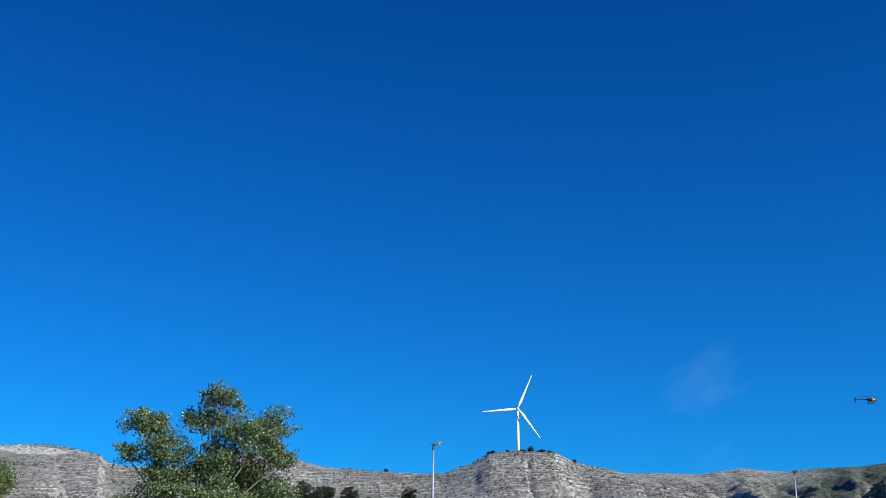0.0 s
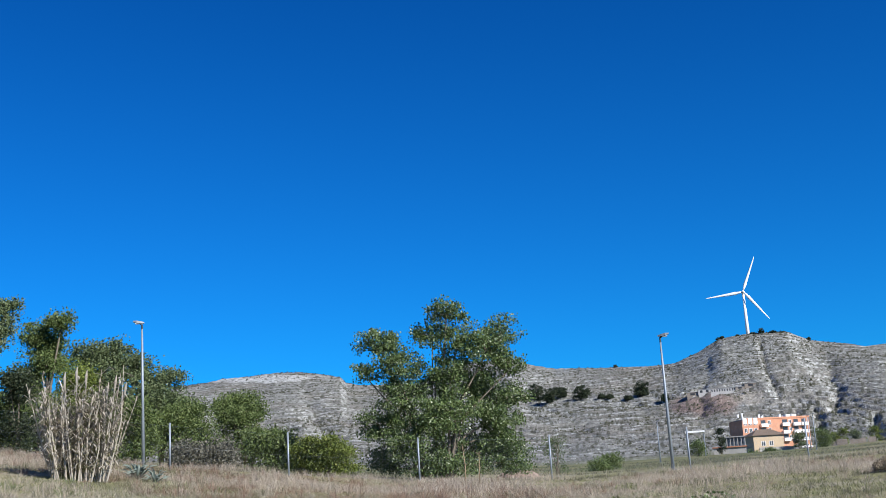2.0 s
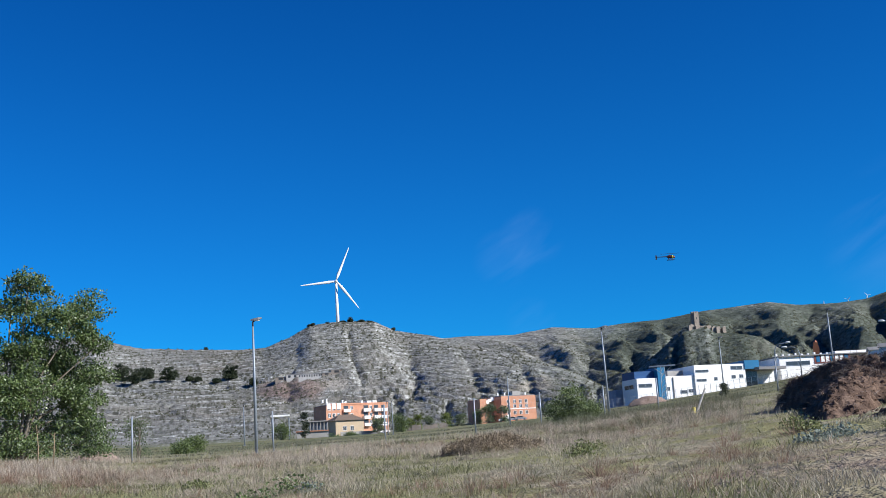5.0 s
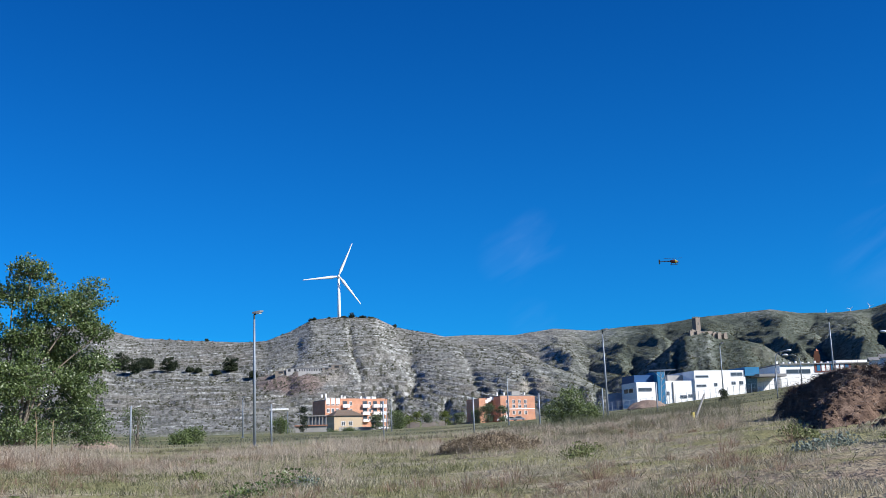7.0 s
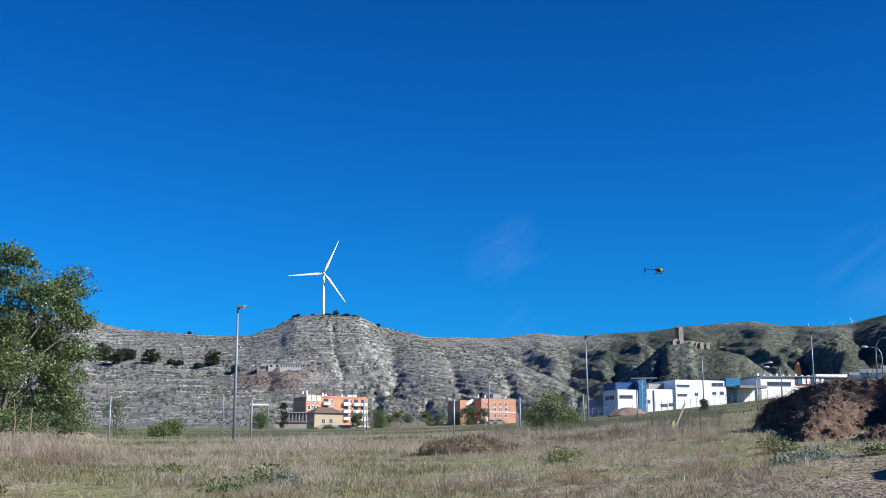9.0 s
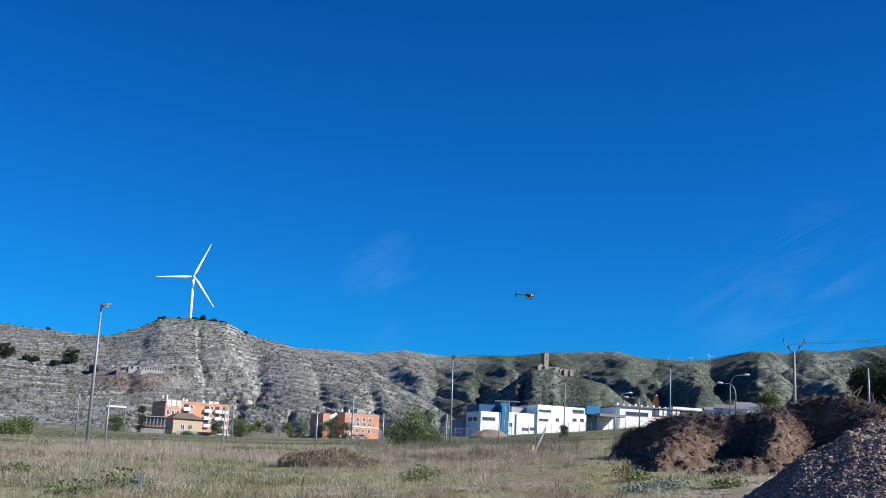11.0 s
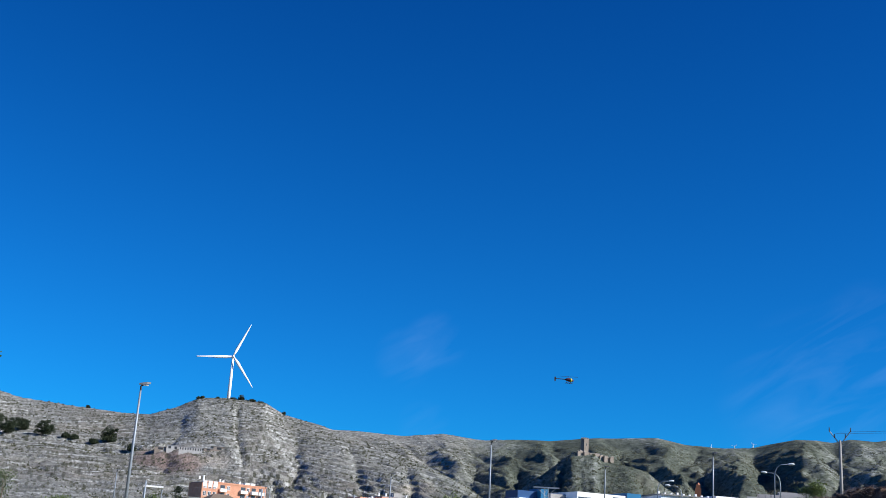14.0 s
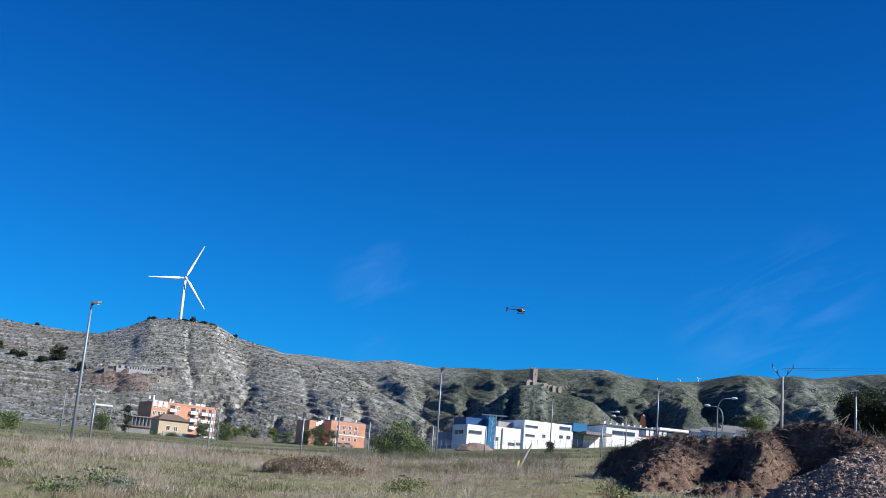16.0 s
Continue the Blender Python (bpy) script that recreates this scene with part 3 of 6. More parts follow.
# ---- utility pole, lattice pole, stakes ----
def utility_pole():
    s = Site(17.55, 72)
    root = s.root("utility_pole")
    h = s.z(7.25)
    part("pole", tubem([(0, 0, -0.3), (0, 0, h * 0.5), (0, 0, h - 0.5)], [0.11, 0.09, 0.065], 10), WOODPOLE, root, smooth=True)
    for d in (-1, 1):
        part("crossarm", tubem([(0, 0, h - 0.75), (d * 0.6, 0, h + 0.05)], 0.028, 6), STEEL, root)
        for x in (0.3, 0.6):
            part("insulator", tubem([(d * x, 0, h - 0.75 + x * 1.28), (d * x, 0, h - 0.5 + x * 1.28)], [0.035, 0.025], 8), DARK, root)
    tagged(root, "weathered pole with a v-shaped crossarm", "utility pole")
    top = s.o + Vector((0, 0, h))
    for i, (az, r, el) in enumerate(((60, 110, 9.5), (58, 112, 9.2))):
        e = at(az, r)
        e.z = EYE + r * math.tan(radians(el))
        pts = [top.lerp(e, t / 14) - Vector((0, 0, 5.0 * (t / 14) * (1 - t / 14))) + Vector((0, i * 0.8, 0)) for t in range(15)]
        w = part("power_cable", tubem(pts, 0.009, 4), DARK)
        tagged(w, "thin dark overhead power cable", "cable", "power cables")


utility_pole()


def lattice_pole():
    a, b = (3.61, 3.97), (3.61, 2.26)
    s = Site(a[0], 215)
    root = s.root("pylon")
    h = s.z(a[1])
    w0, w1 = 0.55, 0.3
    for sx in (-1, 1):
        for sy in (-1, 1):
            part("leg", tubem([(sx * w0, sy * w0, 0), (sx * w1, sy * w1, h)], 0.07, 4), STEEL, root)
    for i in range(6):
        z0, z1 = h * i / 6, h * (i + 1) / 6
        u, v = w0 + (w1 - w0) * i / 6, w0 + (w1 - w0) * (i + 1) / 6
        for y in (-1, 1):
            part("brace", tubem([(-u, y * u, z0), (v, y * v, z1)], 0.045, 4), STEEL, root)
    part("crossarm", boxm(-2.4, -0.15, h - 0.1, 2.4, 0.15, h + 0.15), STEEL, root)
    for d in (-1, 1):
        part("strut", tubem([(0, 0, h - 1.6), (d * 1.7, 0, h - 0.1)], 0.06, 4), STEEL, root)
    tagged(root, "grey lattice power pylon with a flat crossarm", "pylon")
    top = s.o + Vector((2.2, 0, h))
    e = at(9.0, 420)
    e.z = EYE + 420 * math.tan(radians(5.6))
    pts = [top.lerp(e, t / 10) - Vector((0, 0, 6 * (t / 10) * (1 - t / 10))) for t in range(11)]
    tagged(part("power_cable", tubem(pts, 0.02, 4), DARK), "thin dark overhead power cable", "cable", "power cables")


lattice_pole()


def stake():
    a, b = (5.57, 2.74), (4.96, 1.54)
    s = Site(b[0], 48)
    root = s.root("leaning_stake")
    part("shaft", tubem([(0, 0, -0.1), (s.x(a[0]), 0.3, s.z(a[1]))], [0.05, 0.04], 6), WOODPOLE, root)
    part("warning_cap", tubem([(-0.06, -0.1, 0.05), (-0.02, -0.1, 0.3)], [0.11, 0.07], 8), plain("yellow_plastic", (0.6, 0.48, 0.12), 0.5), root, "yellow and black plastic cap")
    tagged(root, "leaning pale wooden stake in the dry grass", "stake")


stake()


# ---- fence ----
def fence():
    root = empty("chain_link_fence", at(-30, 52), 0)
    inv = root.matrix_world.inverted()
    azs = [-62, -56, -49.9, -45.6, -41.4, -35.7, -29.25, -22.7, -15.95, -10.4, -5.87, -2.57, 0.60, 3.25, 9.0]
    rad = [60, 58, 55, 54, 53, 52, 52, 53, 55, 60, 64, 68, 71, 74, 80]
    tops = []
    for az, r in zip(azs, rad):
        g = inv @ at(az, r)
        part("post", tubem([g - Vector((0, 0, 0.2)), g + Vector((0, 0, 2.0))], 0.042, 8), STEEL, root, smooth=True)
        part("cap", tubem([g + Vector((0, 0, 2.0)), g + Vector((0, 0, 2.05))], [0.052, 0.02], 8), STEEL, root)
        tops.append(g)
    v, f = [], []

    def strip(p, q, w):
        n = len(v)
        u = Vector((0, 0, w)) if abs((q - p).z) < 0.5 * (q - p).length else Vector((w, 0, 0))
        v.extend([p - u, p + u, q + u, q - u])
        f.append((n, n + 1, n + 2, n + 3))

    for p, q in zip(tops, tops[1:]):
        n = max(2, int((q - p).length / 0.16))
        top, h = 1.9, 1.8
        k = int(h / 0.16)
        for z in (0.15, 1.0, 1.9):
            strip(p + Vector((0, 0, z)), q + Vector((0, 0, z)), 0.0012)
        for i in range(-k, n):
            for sgn in (1, -1):
                i0, i1 = (i, i + k) if sgn > 0 else (i + k, i)
                a, b = max(0, min(n, i0)), max(0, min(n, i1))
                za = 0.1 + h * (a - i0) / (i1 - i0)
                zb = 0.1 + h * (b - i0) / (i1 - i0)
                strip(p.lerp(q, a / n) + Vector((0, 0, za)), p.lerp(q, b / n) + Vector((0, 0, zb)), 0.0016)
    ob = new("wire_mesh", mesh_from("wire_mesh", [tuple(a) for a in v], f, STEEL, False))
    ob.parent = root
    tagged(ob, "galvanised diamond wire mesh", kind="stuff")
    tagged(root, "grey chain-link fence with steel posts in dry grass", "fence")


fence()


# ---- buildings ----
def window(parent, x, z, w, h, y=0.0, frame_mat=None, split=True):
    """A window in a wall that faces -y: reveal frame, sill and pane."""
    t = 0.09
    bm = bmesh.new()
    box(bm, x - w / 2 - t, y - 0.06, z - t, x - w / 2, y + 0.05, z + h + t)
    box(bm, x + w / 2, y - 0.06, z - t, x + w / 2 + t, y + 0.05, z + h + t)
    box(bm, x - w / 2, y - 0.06, z + h, x + w / 2, y + 0.05, z + h + t)
    box(bm, x - w / 2, y - 0.12, z - t, x + w / 2, y + 0.05, z)
    if split:
        box(bm, x - 0.04, y - 0.05, z, x + 0.04, y + 0.04, z + h)
    o = part("window", bm, frame_mat or WHITE, parent)
    part("pane", boxm(x - w / 2, y - 0.03, z, x + w / 2, y + 0.03, z + h), GLASS, o, "dark glass pane")
    return o


def balcony(parent, x, z, w, y=0.0, depth=1.1):
    bm = bmesh.new()
    box(bm, x - w / 2, y - depth, z - 0.15, x + w / 2, y, z)
    box(bm, x - w / 2, y - depth, z, x + w / 2, y - depth + 0.12, z + 0.95)
    box(bm, x - w / 2, y - depth + 0.12, z, x - w / 2 + 0.12, y, z + 0.95)
    box(bm, x + w / 2 - 0.12, y - depth + 0.12, z, x + w / 2, y, z + 0.95)
    part("balcony", bm, WHITE, parent, "white rendered balcony")
    part("balcony_door", boxm(x - w * 0.35, y - 0.04, z + 0.05, x + w * 0.35, y + 0.02, z + 2.1), GLASS, parent)


def chimney(parent, x, y, z, h=1.2, w=0.5):
    bm = boxm(x - w / 2, y - w / 2, z, x + w / 2, y + w / 2, z + h)
    box(bm, x - w / 2 - 0.08, y - w / 2 - 0.08, z + h, x + w / 2 + 0.08, y + w / 2 + 0.08, z + h + 0.12)
    part("chimney", bm, WHITE, parent, "white chimney")


def apartments():
    s = Site(-11.9, 402)
    root = s.root("apartment_building", 30)
    X0, X1 = s.x(-13.5), s.x(-10.2)
    top = s.z(3.06)
    part("wall", boxm(X0 + 3, 0, -4, X1, 8, top), ORANGE, root, "orange brick walls")
    part("roof", boxm(X0 + 3.3, 0.3, top, X1 - 0.3, 7.7, top + 0.25), ROOFGREY, root)
    part("parapet", boxm(X0 + 2.9, -0.15, top, X1 + 0.1, 0.15, top + 0.5), ORANGE, root)
    # wing that stands forward at the near end
    part("wing", boxm(X0, -3, -4, X0 + 6, 6, top - 0.4), ORANGE, root, "orange brick wing with roof terrace")
    part("wing_roof", boxm(X0 + 0.3, -2.7, top - 0.4, X0 + 5.7, 5.7, top - 0.2), ROOFGREY, root)
    f = top / 4
    for i, z in enumerate((f * 1.15, f * 2.1, f * 3.05)):
        for x in (X0 + 9.5, X1 - 9.2):
            balcony(root, x, z, 2.6)
        for x in (X1 - 5.0, X1 - 2.0):
            balcony(root, x, z, 2.4)
        window(root, X1 - 7.2, z + 0.7, 0.9, 1.2, -0.0)
        window(root, X0 + 11.8, z + 0.7, 0.9, 1.2, -0.0)
        for x in (X0 + 1.2, X0 + 3.0, X0 + 4.8):
            window(root, x, z + 0.6, 1.0, 1.3, -3.0)
    for x in (X0 + 1.0, X0 + 3.0, X0 + 5.0):
        part("terrace_wall", boxm(x - 0.7, -3.15, top - 1.6, x + 0.7, -3.0, top + 0.3), WHITE, root, "white terrace wall")
    for i in range(9):
        chimney(root, X0 + 2 + i * 2.5 + 0.6 * math.sin(i * 2.3), 3 + (i % 3) * 2.5, top + 0.2 + (0.8 if i < 2 else 0), 0.9 + 0.5 * (i % 2), 0.5)
    for x in (X1 - 6.5, X1 - 4.2):
        part("rooftop_unit", boxm(x - 0.8, 2, top + 0.25, x + 0.8, 4, top + 1.3), WHITE, root)
    tagged(root, "orange brick apartment block with white balconies", "apartment building")

    # ochre house in front
    s = Site(-12.1, 372)
    root = s.root("house", 25)
    x0, x1, h = s.x(-12.85), s.x(-11.45), s.z(2.29)
    part("wall", boxm(x0, 0, -2.5, x1, 6, h), CREAM, root, "yellow ochre plastered walls")
    bm = bmesh.new()
    e, rise = 0.6, 2.0
    c = [bm.verts.new(p) for p in ((x0 - e, -e, h), (x1 + e, -e, h), (x1 + e, 6 + e, h), (x0 - e, 6 + e, h))]
    u, w = bm.verts.new((x0 + 2.6, 3.0, h + rise)), bm.verts.new((x1 - 2.6, 3.0, h + rise))
    for q in ((c[0], c[1], w, u), (c[1], c[2], w), (c[2], c[3], u, w), (c[3], c[0], u), (c[3], c[2], c[1], c[0])):
        bm.faces.new(q)
    part("roof", bm, BROWNROOF, root, "brown tiled hip roof")
    for t in (0.32, 0.58):
        window(root, x0 + (x1 - x0) * t, h * 0.35, 1.2, 1.3, 0.0)
    part("garden_wall", boxm(x0 - 1, -6, -2.5, x1 + 3, -5.7, 1.0), GREYWALL, root)
    tagged(root, "yellow ochre house with a brown hip roof", "house")

    # arcade and low shed beside it
    s = Site(-13.9, 380)
    root = s.root("arcade_building")
    x0, x1, h = s.x(-14.18), s.x(-13.17), s.z(2.30)
    part("wall", boxm(x0, 0.5, -2, x1, 9, h), plain("slate_blue_render", (0.10, 0.13, 0.17), 0.8), root, "slate blue wall")
    part("roof", boxm(x0 - 0.3, -0.5, h, x1, 9.3, h + 0.3), GREYWALL, root)
    for i in range(6):
        x = x0 + 0.5 + i * (x1 - x0 - 1) / 5
        part("column", boxm(x - 0.15, -0.2, -2, x + 0.15, 0.1, h), GREYWALL, root)
    tagged(root, "dark slate blue arcade building with columns", "building")
    s = Site(-14.3, 350)
    root = s.root("shed")
    x0, x1, h = s.x(-14.78), s.x(-13.22), s.z(1.83)
    part("wall", boxm(x0, 0, -1.5, x1, 5, h), GREYWALL, root)
    part("roof", boxm(x0 - 0.3, -0.4, h, x1 + 0.3, 5.3, h + 0.3), REDROOF, root, "low clay-coloured roof")
    tagged(root, "long low shed with a reddish roof", "shed")
    # white canopy
    s = Site(-15.57, 330)
    root = s.root("canopy")
    x0, x1 = s.x(-16.04), s.x(-15.10)
    h = s.z(2.74)
    part("roof", boxm(x0, 0, h - 0.5, x1, 4, h), WHITE, root)
    for x in (x0 + 0.3, x1 - 0.3):
        part("post", tubem([(x, 0.3, -0.5), (x, 0.3, h - 0.9)], 0.15, 8), STEEL, root)
    tagged(root, "white flat canopy on posts", "canopy")


apartments()


def apartments_two():
    s = Site(-3.9, 405)
    root = s.root("apartment_building", 28)
    x0, x1, xl = s.x(-4.5), s.x(-2.78), s.x(-5.45)
    h = s.z(3.00)
    part("wall", boxm(x0, 0, -3, x1, 12, h), ORANGE, root, "orange brick walls")
    part("roof", boxm(x0 + 0.3, 0.3, h, x1 - 0.3, 11.7, h + 0.3), ROOFGREY, root)
    part("end_wing", boxm(xl, 2, -3, xl + 2.6, 12, h - 0.6), ORANGE, root)
    # rear wall in shade: the brick is darkened to brown by its colour
    part("rear_wing", boxm(xl + 2.6, 6, -3, x0, 12, h - 0.3), plain("shaded_orange_brick", (0.26, 0.11, 0.06), 0.85), root, "brick rear wing, coloured brown as in shade")
    for i in range(4):
        x = xl + 2.8 + i * (x0 - xl - 3) / 4
        part("stair_roof", boxm(x, 5.2, h - 2.6 + i * 0.5, x + 1.4, 6, h - 1.4 + i * 0.5), WHITE, root, "white stepped parapet")
    w = x1 - x0
    for z in (h * 0.27, h * 0.53, h * 0.72):
        for t in (0.2, 0.38, 0.55, 0.72):
            window(root, x0 + w * t, z, 1.0, 1.1)
    part("portal", boxm(x0 + w * 0.08, -0.3, -0.5, x0 + w * 0.22, 0, 2.0), WHITE, root)
    part("string_course", boxm(x0, -0.08, h * 0.47, x1, 0, h * 0.5), WHITE, root)
    for i in range(5):
        chimney(root, x0 + 0.8 + i * w / 5, 4, h + 0.2, 1.2, 0.45)
    part("rooftop_unit", boxm(x0 + w * 0.45, 3, h + 0.3, x0 + w * 0.68, 6, h + 1.9), GREYWALL, root)
    tagged(root, "orange brick apartment block, its rear wing coloured brown as in shade", "apartment building")


apartments_two()


def white_complex():
    R = 305
    s = Site(5.0, R, EYE + R * math.tan(radians(2.5)))
    root = s.root("school_building", 30)
    lo = -7
    X = lambda az: s.x(az)

    def blk(name, a, b, y0, y1, mat, label="", low=lo):
        return part(name, s.box(a, b, y0, y1, low), mat, root, label)

    # end block turned a little, with its shaded flank
    tl = (2.30, 3.35)
    h = s.z(tl[1])
    xa, xb, xc = X(1.48), X(tl[0]), X(3.34)
    bm = bmesh.new()
    pts = [(xb, 0), (xc, 0), (xc, 9), (xc - 1, 9.5), (xb, 8.5)]
    lower = [bm.verts.new((x, y, lo)) for x, y in pts]
    upper = [bm.verts.new((x, y, h)) for x, y in pts]
    for i in range(5):
        j = (i + 1) % 5
        bm.faces.new((lower[i], lower[j], upper[j], upper[i]))
    bm.faces.new(upper)
    bm.faces.new(lower[::-1])
    part("end_block", bm, WHITE, root, "white rendered end block")
    # low wing whose shade is put into its blue-grey colour
    part("low_wing", boxm(X(2.0), 9, lo, X(2.85), 14, s.z(2.95)), plain("blue_grey_shaded_wall", (0.17, 0.24, 0.33), 0.7), root, "low wing coloured blue-grey as in shade")
    blk("upper_box", (2.34, 3.71), (3.34, 3.39), 1.5, 8.5, BLUE_IN_SHADE, "blue clad upper storey, coloured dark as in shade")
    blk("blue_pillar", (3.30, 3.84), (3.65, 2.68), -0.5, 6, BLUE, "bright blue clad stair tower")
    blk("link_block", (3.63, 3.41), (5.21, 2.52), 0.6, 14, WHITE)
    blk("tall_block", (5.14, 3.89), (7.56, 2.62), 0, 16, WHITE, "white rendered two-storey block")
    blk("set_back_block", (4.38, 3.75), (5.15, 3.44), 6, 14, GREYWALL)
    blk("blue_box", (7.53, 4.04), (8.21, 3.62), -0.3, 10, BLUE, "bright blue clad box", s.z(3.61))
    blk("glazed_hall", (7.54, 3.60), (8.25, 2.79), 1.5, 10, GLASS, "dark glazed entrance hall")
    blk("entrance_wall", (8.20, 3.71), (9.24, 3.05), 3.5, 12, WHITE)
    blk("canopy", (7.98, 3.67), (9.24, 3.52), -2.5, 3.5, ROOFGREY, "grey entrance canopy", s.z(3.53))

    def win(a, b, y):
        x, w = (X(a[0]) + X(b[0])) / 2, X(b[0]) - X(a[0])
        z = s.z(b[1])
        window(root, x, z, w, s.z(a[1]) - z, y, STEEL)

    win((2.39, 3.07), (3.02, 2.93), 0)
    win((5.20, 3.64), (5.80, 3.55), 0)
    win((5.22, 3.19), (5.67, 3.10), 0)
    win((6.06, 3.26), (6.20, 3.12), 0)
    win((6.89, 3.77), (7.42, 3.62), 0)
    win((6.90, 3.32), (7.07, 3.19), 0)
    win((7.26, 3.34), (7.43, 3.20), 0)
    win((4.44, 2.69), (4.76, 2.56), 0.6)
    win((4.84, 2.73), (5.06, 2.60), 0.6)
    win((3.81, 2.88), (3.93, 2.72), 0.6)
    for a in (0.3, 0.62):
        p0, p1 = Vector((xb, 8.5, 0)), Vector((xb, 0, 0))
        c = p0.lerp(p1, a)
        d = (p1 - p0).normalized()
        n = Vector((d.y, -d.x, 0))
        bm = bmesh.new()
        for u in (0,):
            q = [c - d * 1.2 + n * 0.05, c + d * 1.2 + n * 0.05]
            vs = [bm.verts.new((q[i].x, q[i].y, h * k)) for i, k in ((0, 0.45), (1, 0.45), (1, 0.68), (0, 0.68))]
            bm.faces.new(vs)
        bmesh.ops.solidify(bm, geom=bm.faces[:], thickness=0.06)
        part("side_window", bm, GLASS, root, "dark glass window")
    for i in range(9):
        x = X(3.82) + i * 4.3
        part("roof_vent", boxm(x, 8, h, x + 0.7, 8.7, h + 0.9 + 0.3 * (i % 2)), STEEL, root)
    part("downpipe", tubem([(X(4.12), 0.45, lo), (X(4.12), 0.45, h)], 0.18, 6), GREYWALL, root)
    tagged(root, "white school building with bright blue clad boxes", "school building")

    # long low hall to the right
    s2 = Site(11.3, 330, EYE + 330 * math.tan(radians(3.2)))
    root2 = s2.root("low_hall", 28)
    part("wall", s2.box((9.20, 3.88), (12.04, 3.35), 0, 14, -6), WHITE, root2, "white rendered wall")
    part("wall", s2.box((12.04, 4.09), (13.45, 3.54), 3, 14, -6), WHITE, root2)
    zt, zt2 = s2.z(3.88), s2.z(4.25)
    part("roof_edge", boxm(s2.x(9.20) - 0.3, -0.5, zt, s2.x(13.45) + 0.3, 14.4, zt + 0.3), ROOFGREY, root2, "dark flat roof edge")
    x0, x1 = s2.x(9.51), s2.x(10.59)
    window(root2, (x0 + x1) / 2, s2.z(3.47), x1 - x0, 1.0, 0.0, STEEL)
    x0, x1 = s2.x(10.81), s2.x(12.45)
    z0 = s2.z(3.56)
    part("shopfront", boxm(x0, -0.12, z0 - 0.4, x1, 0, z0 + 2.1), plain("red_brown_panel", (0.20, 0.06, 0.05), 0.7), root2, "dark red panelled front")
    for i in range(7):
        xx = x0 + 0.6 + i * (x1 - x0 - 1) / 7
        part("panel", boxm(xx, -0.2, z0, xx + 1.0, -0.13, z0 + 1.7), (BLUE, WHITE, WHITE)[i % 3], root2)
    for i in range(16):
        xx = s2.x(9.29) + 1 + i * 1.9
        part("roof_vent", boxm(xx, 5, zt + 0.3, xx + 0.5, 5.6, zt + 1.1 + 0.25 * (i % 3 == 0)), WHITE, root2)
    tagged(root2, "long low white hall with dark flat roof", "hall")

    # perimeter fence of the school
    root3 = empty("school_fence", at(6, 285), 0)
    inv = root3.matrix_world.inverted()
    prev = None
    az0, az1 = 0.2, 9.5
    for i in range(34):
        az = az0 + (az1 - az0) * i / 33
        g = inv @ at(az, 286 - 12 * abs(i - 20) / 20)
        part("post", tubem([g - Vector((0, 0, 0.3)), g + Vector((0, 0, 2.2))], 0.06, 5), STEEL, root3)
        if prev:
            for z in (0.3, 1.2, 2.1):
                part("rail", tubem([prev + Vector((0, 0, z)), g + Vector((0, 0, z))], 0.025, 4), STEEL, root3)
        prev = g
    tagged(root3, "grey steel fence round the white school", "fence")


white_complex()


def small_house(az, r, w, h, roofm, wallm=None, name="house", label="small white village house with a clay roof"):
    s = Site(az, r)
    root = s.root(name, 12 * math.sin(az * 7))
    part("wall", boxm(-w / 2, 0, -2.0, w / 2, w * 0.8, h), wallm or WHITE, root)
    bm = bmesh.new()
    e = 0.4
    c = [bm.verts.new(p) for p in ((-w / 2 - e, -e, h), (w / 2 + e, -e, h), (w / 2 + e, w * 0.8 + e, h), (-w / 2 - e, w * 0.8 + e, h))]
    u, v = bm.verts.new((-w / 2 - e, w * 0.4, h + w * 0.2)), bm.verts.new((w / 2 + e, w * 0.4, h + w * 0.2))
    for q in ((c[0], c[1], v, u), (c[2], c[3], u, v), (c[1], c[2], v), (c[3], c[0], u), (c[3], c[2], c[1], c[0])):
        bm.faces.new(q)
    part("roof", bm, roofm, root)
    for x in (-w * 0.25, w * 0.25):
        window(root, x, h * 0.4, 0.9, 1.0)
    tagged(root, label, "house", "village houses")


for x, y, r, w, h in ((1262, 718, 330, 5, 3.2), (1282, 712, 320, 6, 3.6), (1300, 712, 315, 6.5, 3.4), (1325, 706, 330, 7, 4.2)):
    small_house(14.0 + (x - 1270) * 0.026, r, w, h, ROOFGREY, WHITE, label="small flat white house behind the earth mound")
for i in range(11):
    small_house(15.9 + i * 0.24 + 0.05 * math.sin(i * 3), 600 + 35 * (i % 3), 5.5 + (i % 3), 3.2 + (i % 2), REDROOF)
for i, (az, r) in enumerate(((-1.1, 400), (-0.6, 410))):
    small_house(az, r, 6 + i % 2, 2.8, ROOFGREY, WHITE, label="small white outbuilding at the foot of the hill")


def rubble_wall(az0, az1, r, h, seed):
    """A low tumbledown wall in a few lengths."""
    s = Site((az0 + az1) / 2, r)
    root = s.root("rubble_wall")
    rng = random.Random(seed)
    x, end = s.x(az0), s.x(az1)
    while x < end:
        w = rng.uniform(1.2, 3.0)
        bm = bmesh.new()
        v = box(bm, x, rng.uniform(-0.4, 0.2), -1.5, x + w, 0.7, h * rng.uniform(0.5, 1.1))
        for q in v[4:]:
            q.co.z += rng.uniform(-0.25, 0.25)
        part("wall_length", bm, STONE, root)
        x += w + rng.choice((0.02, 0.02, 0.8))
    tagged(root, "low tumbledown tan stone wall at the foot of the hill", "wall", "rubble walls")


rubble_wall(-9.3, -7.4, 396, 1.5, 3)
rubble_wall(-7.2, -6.2, 404, 1.1, 4)


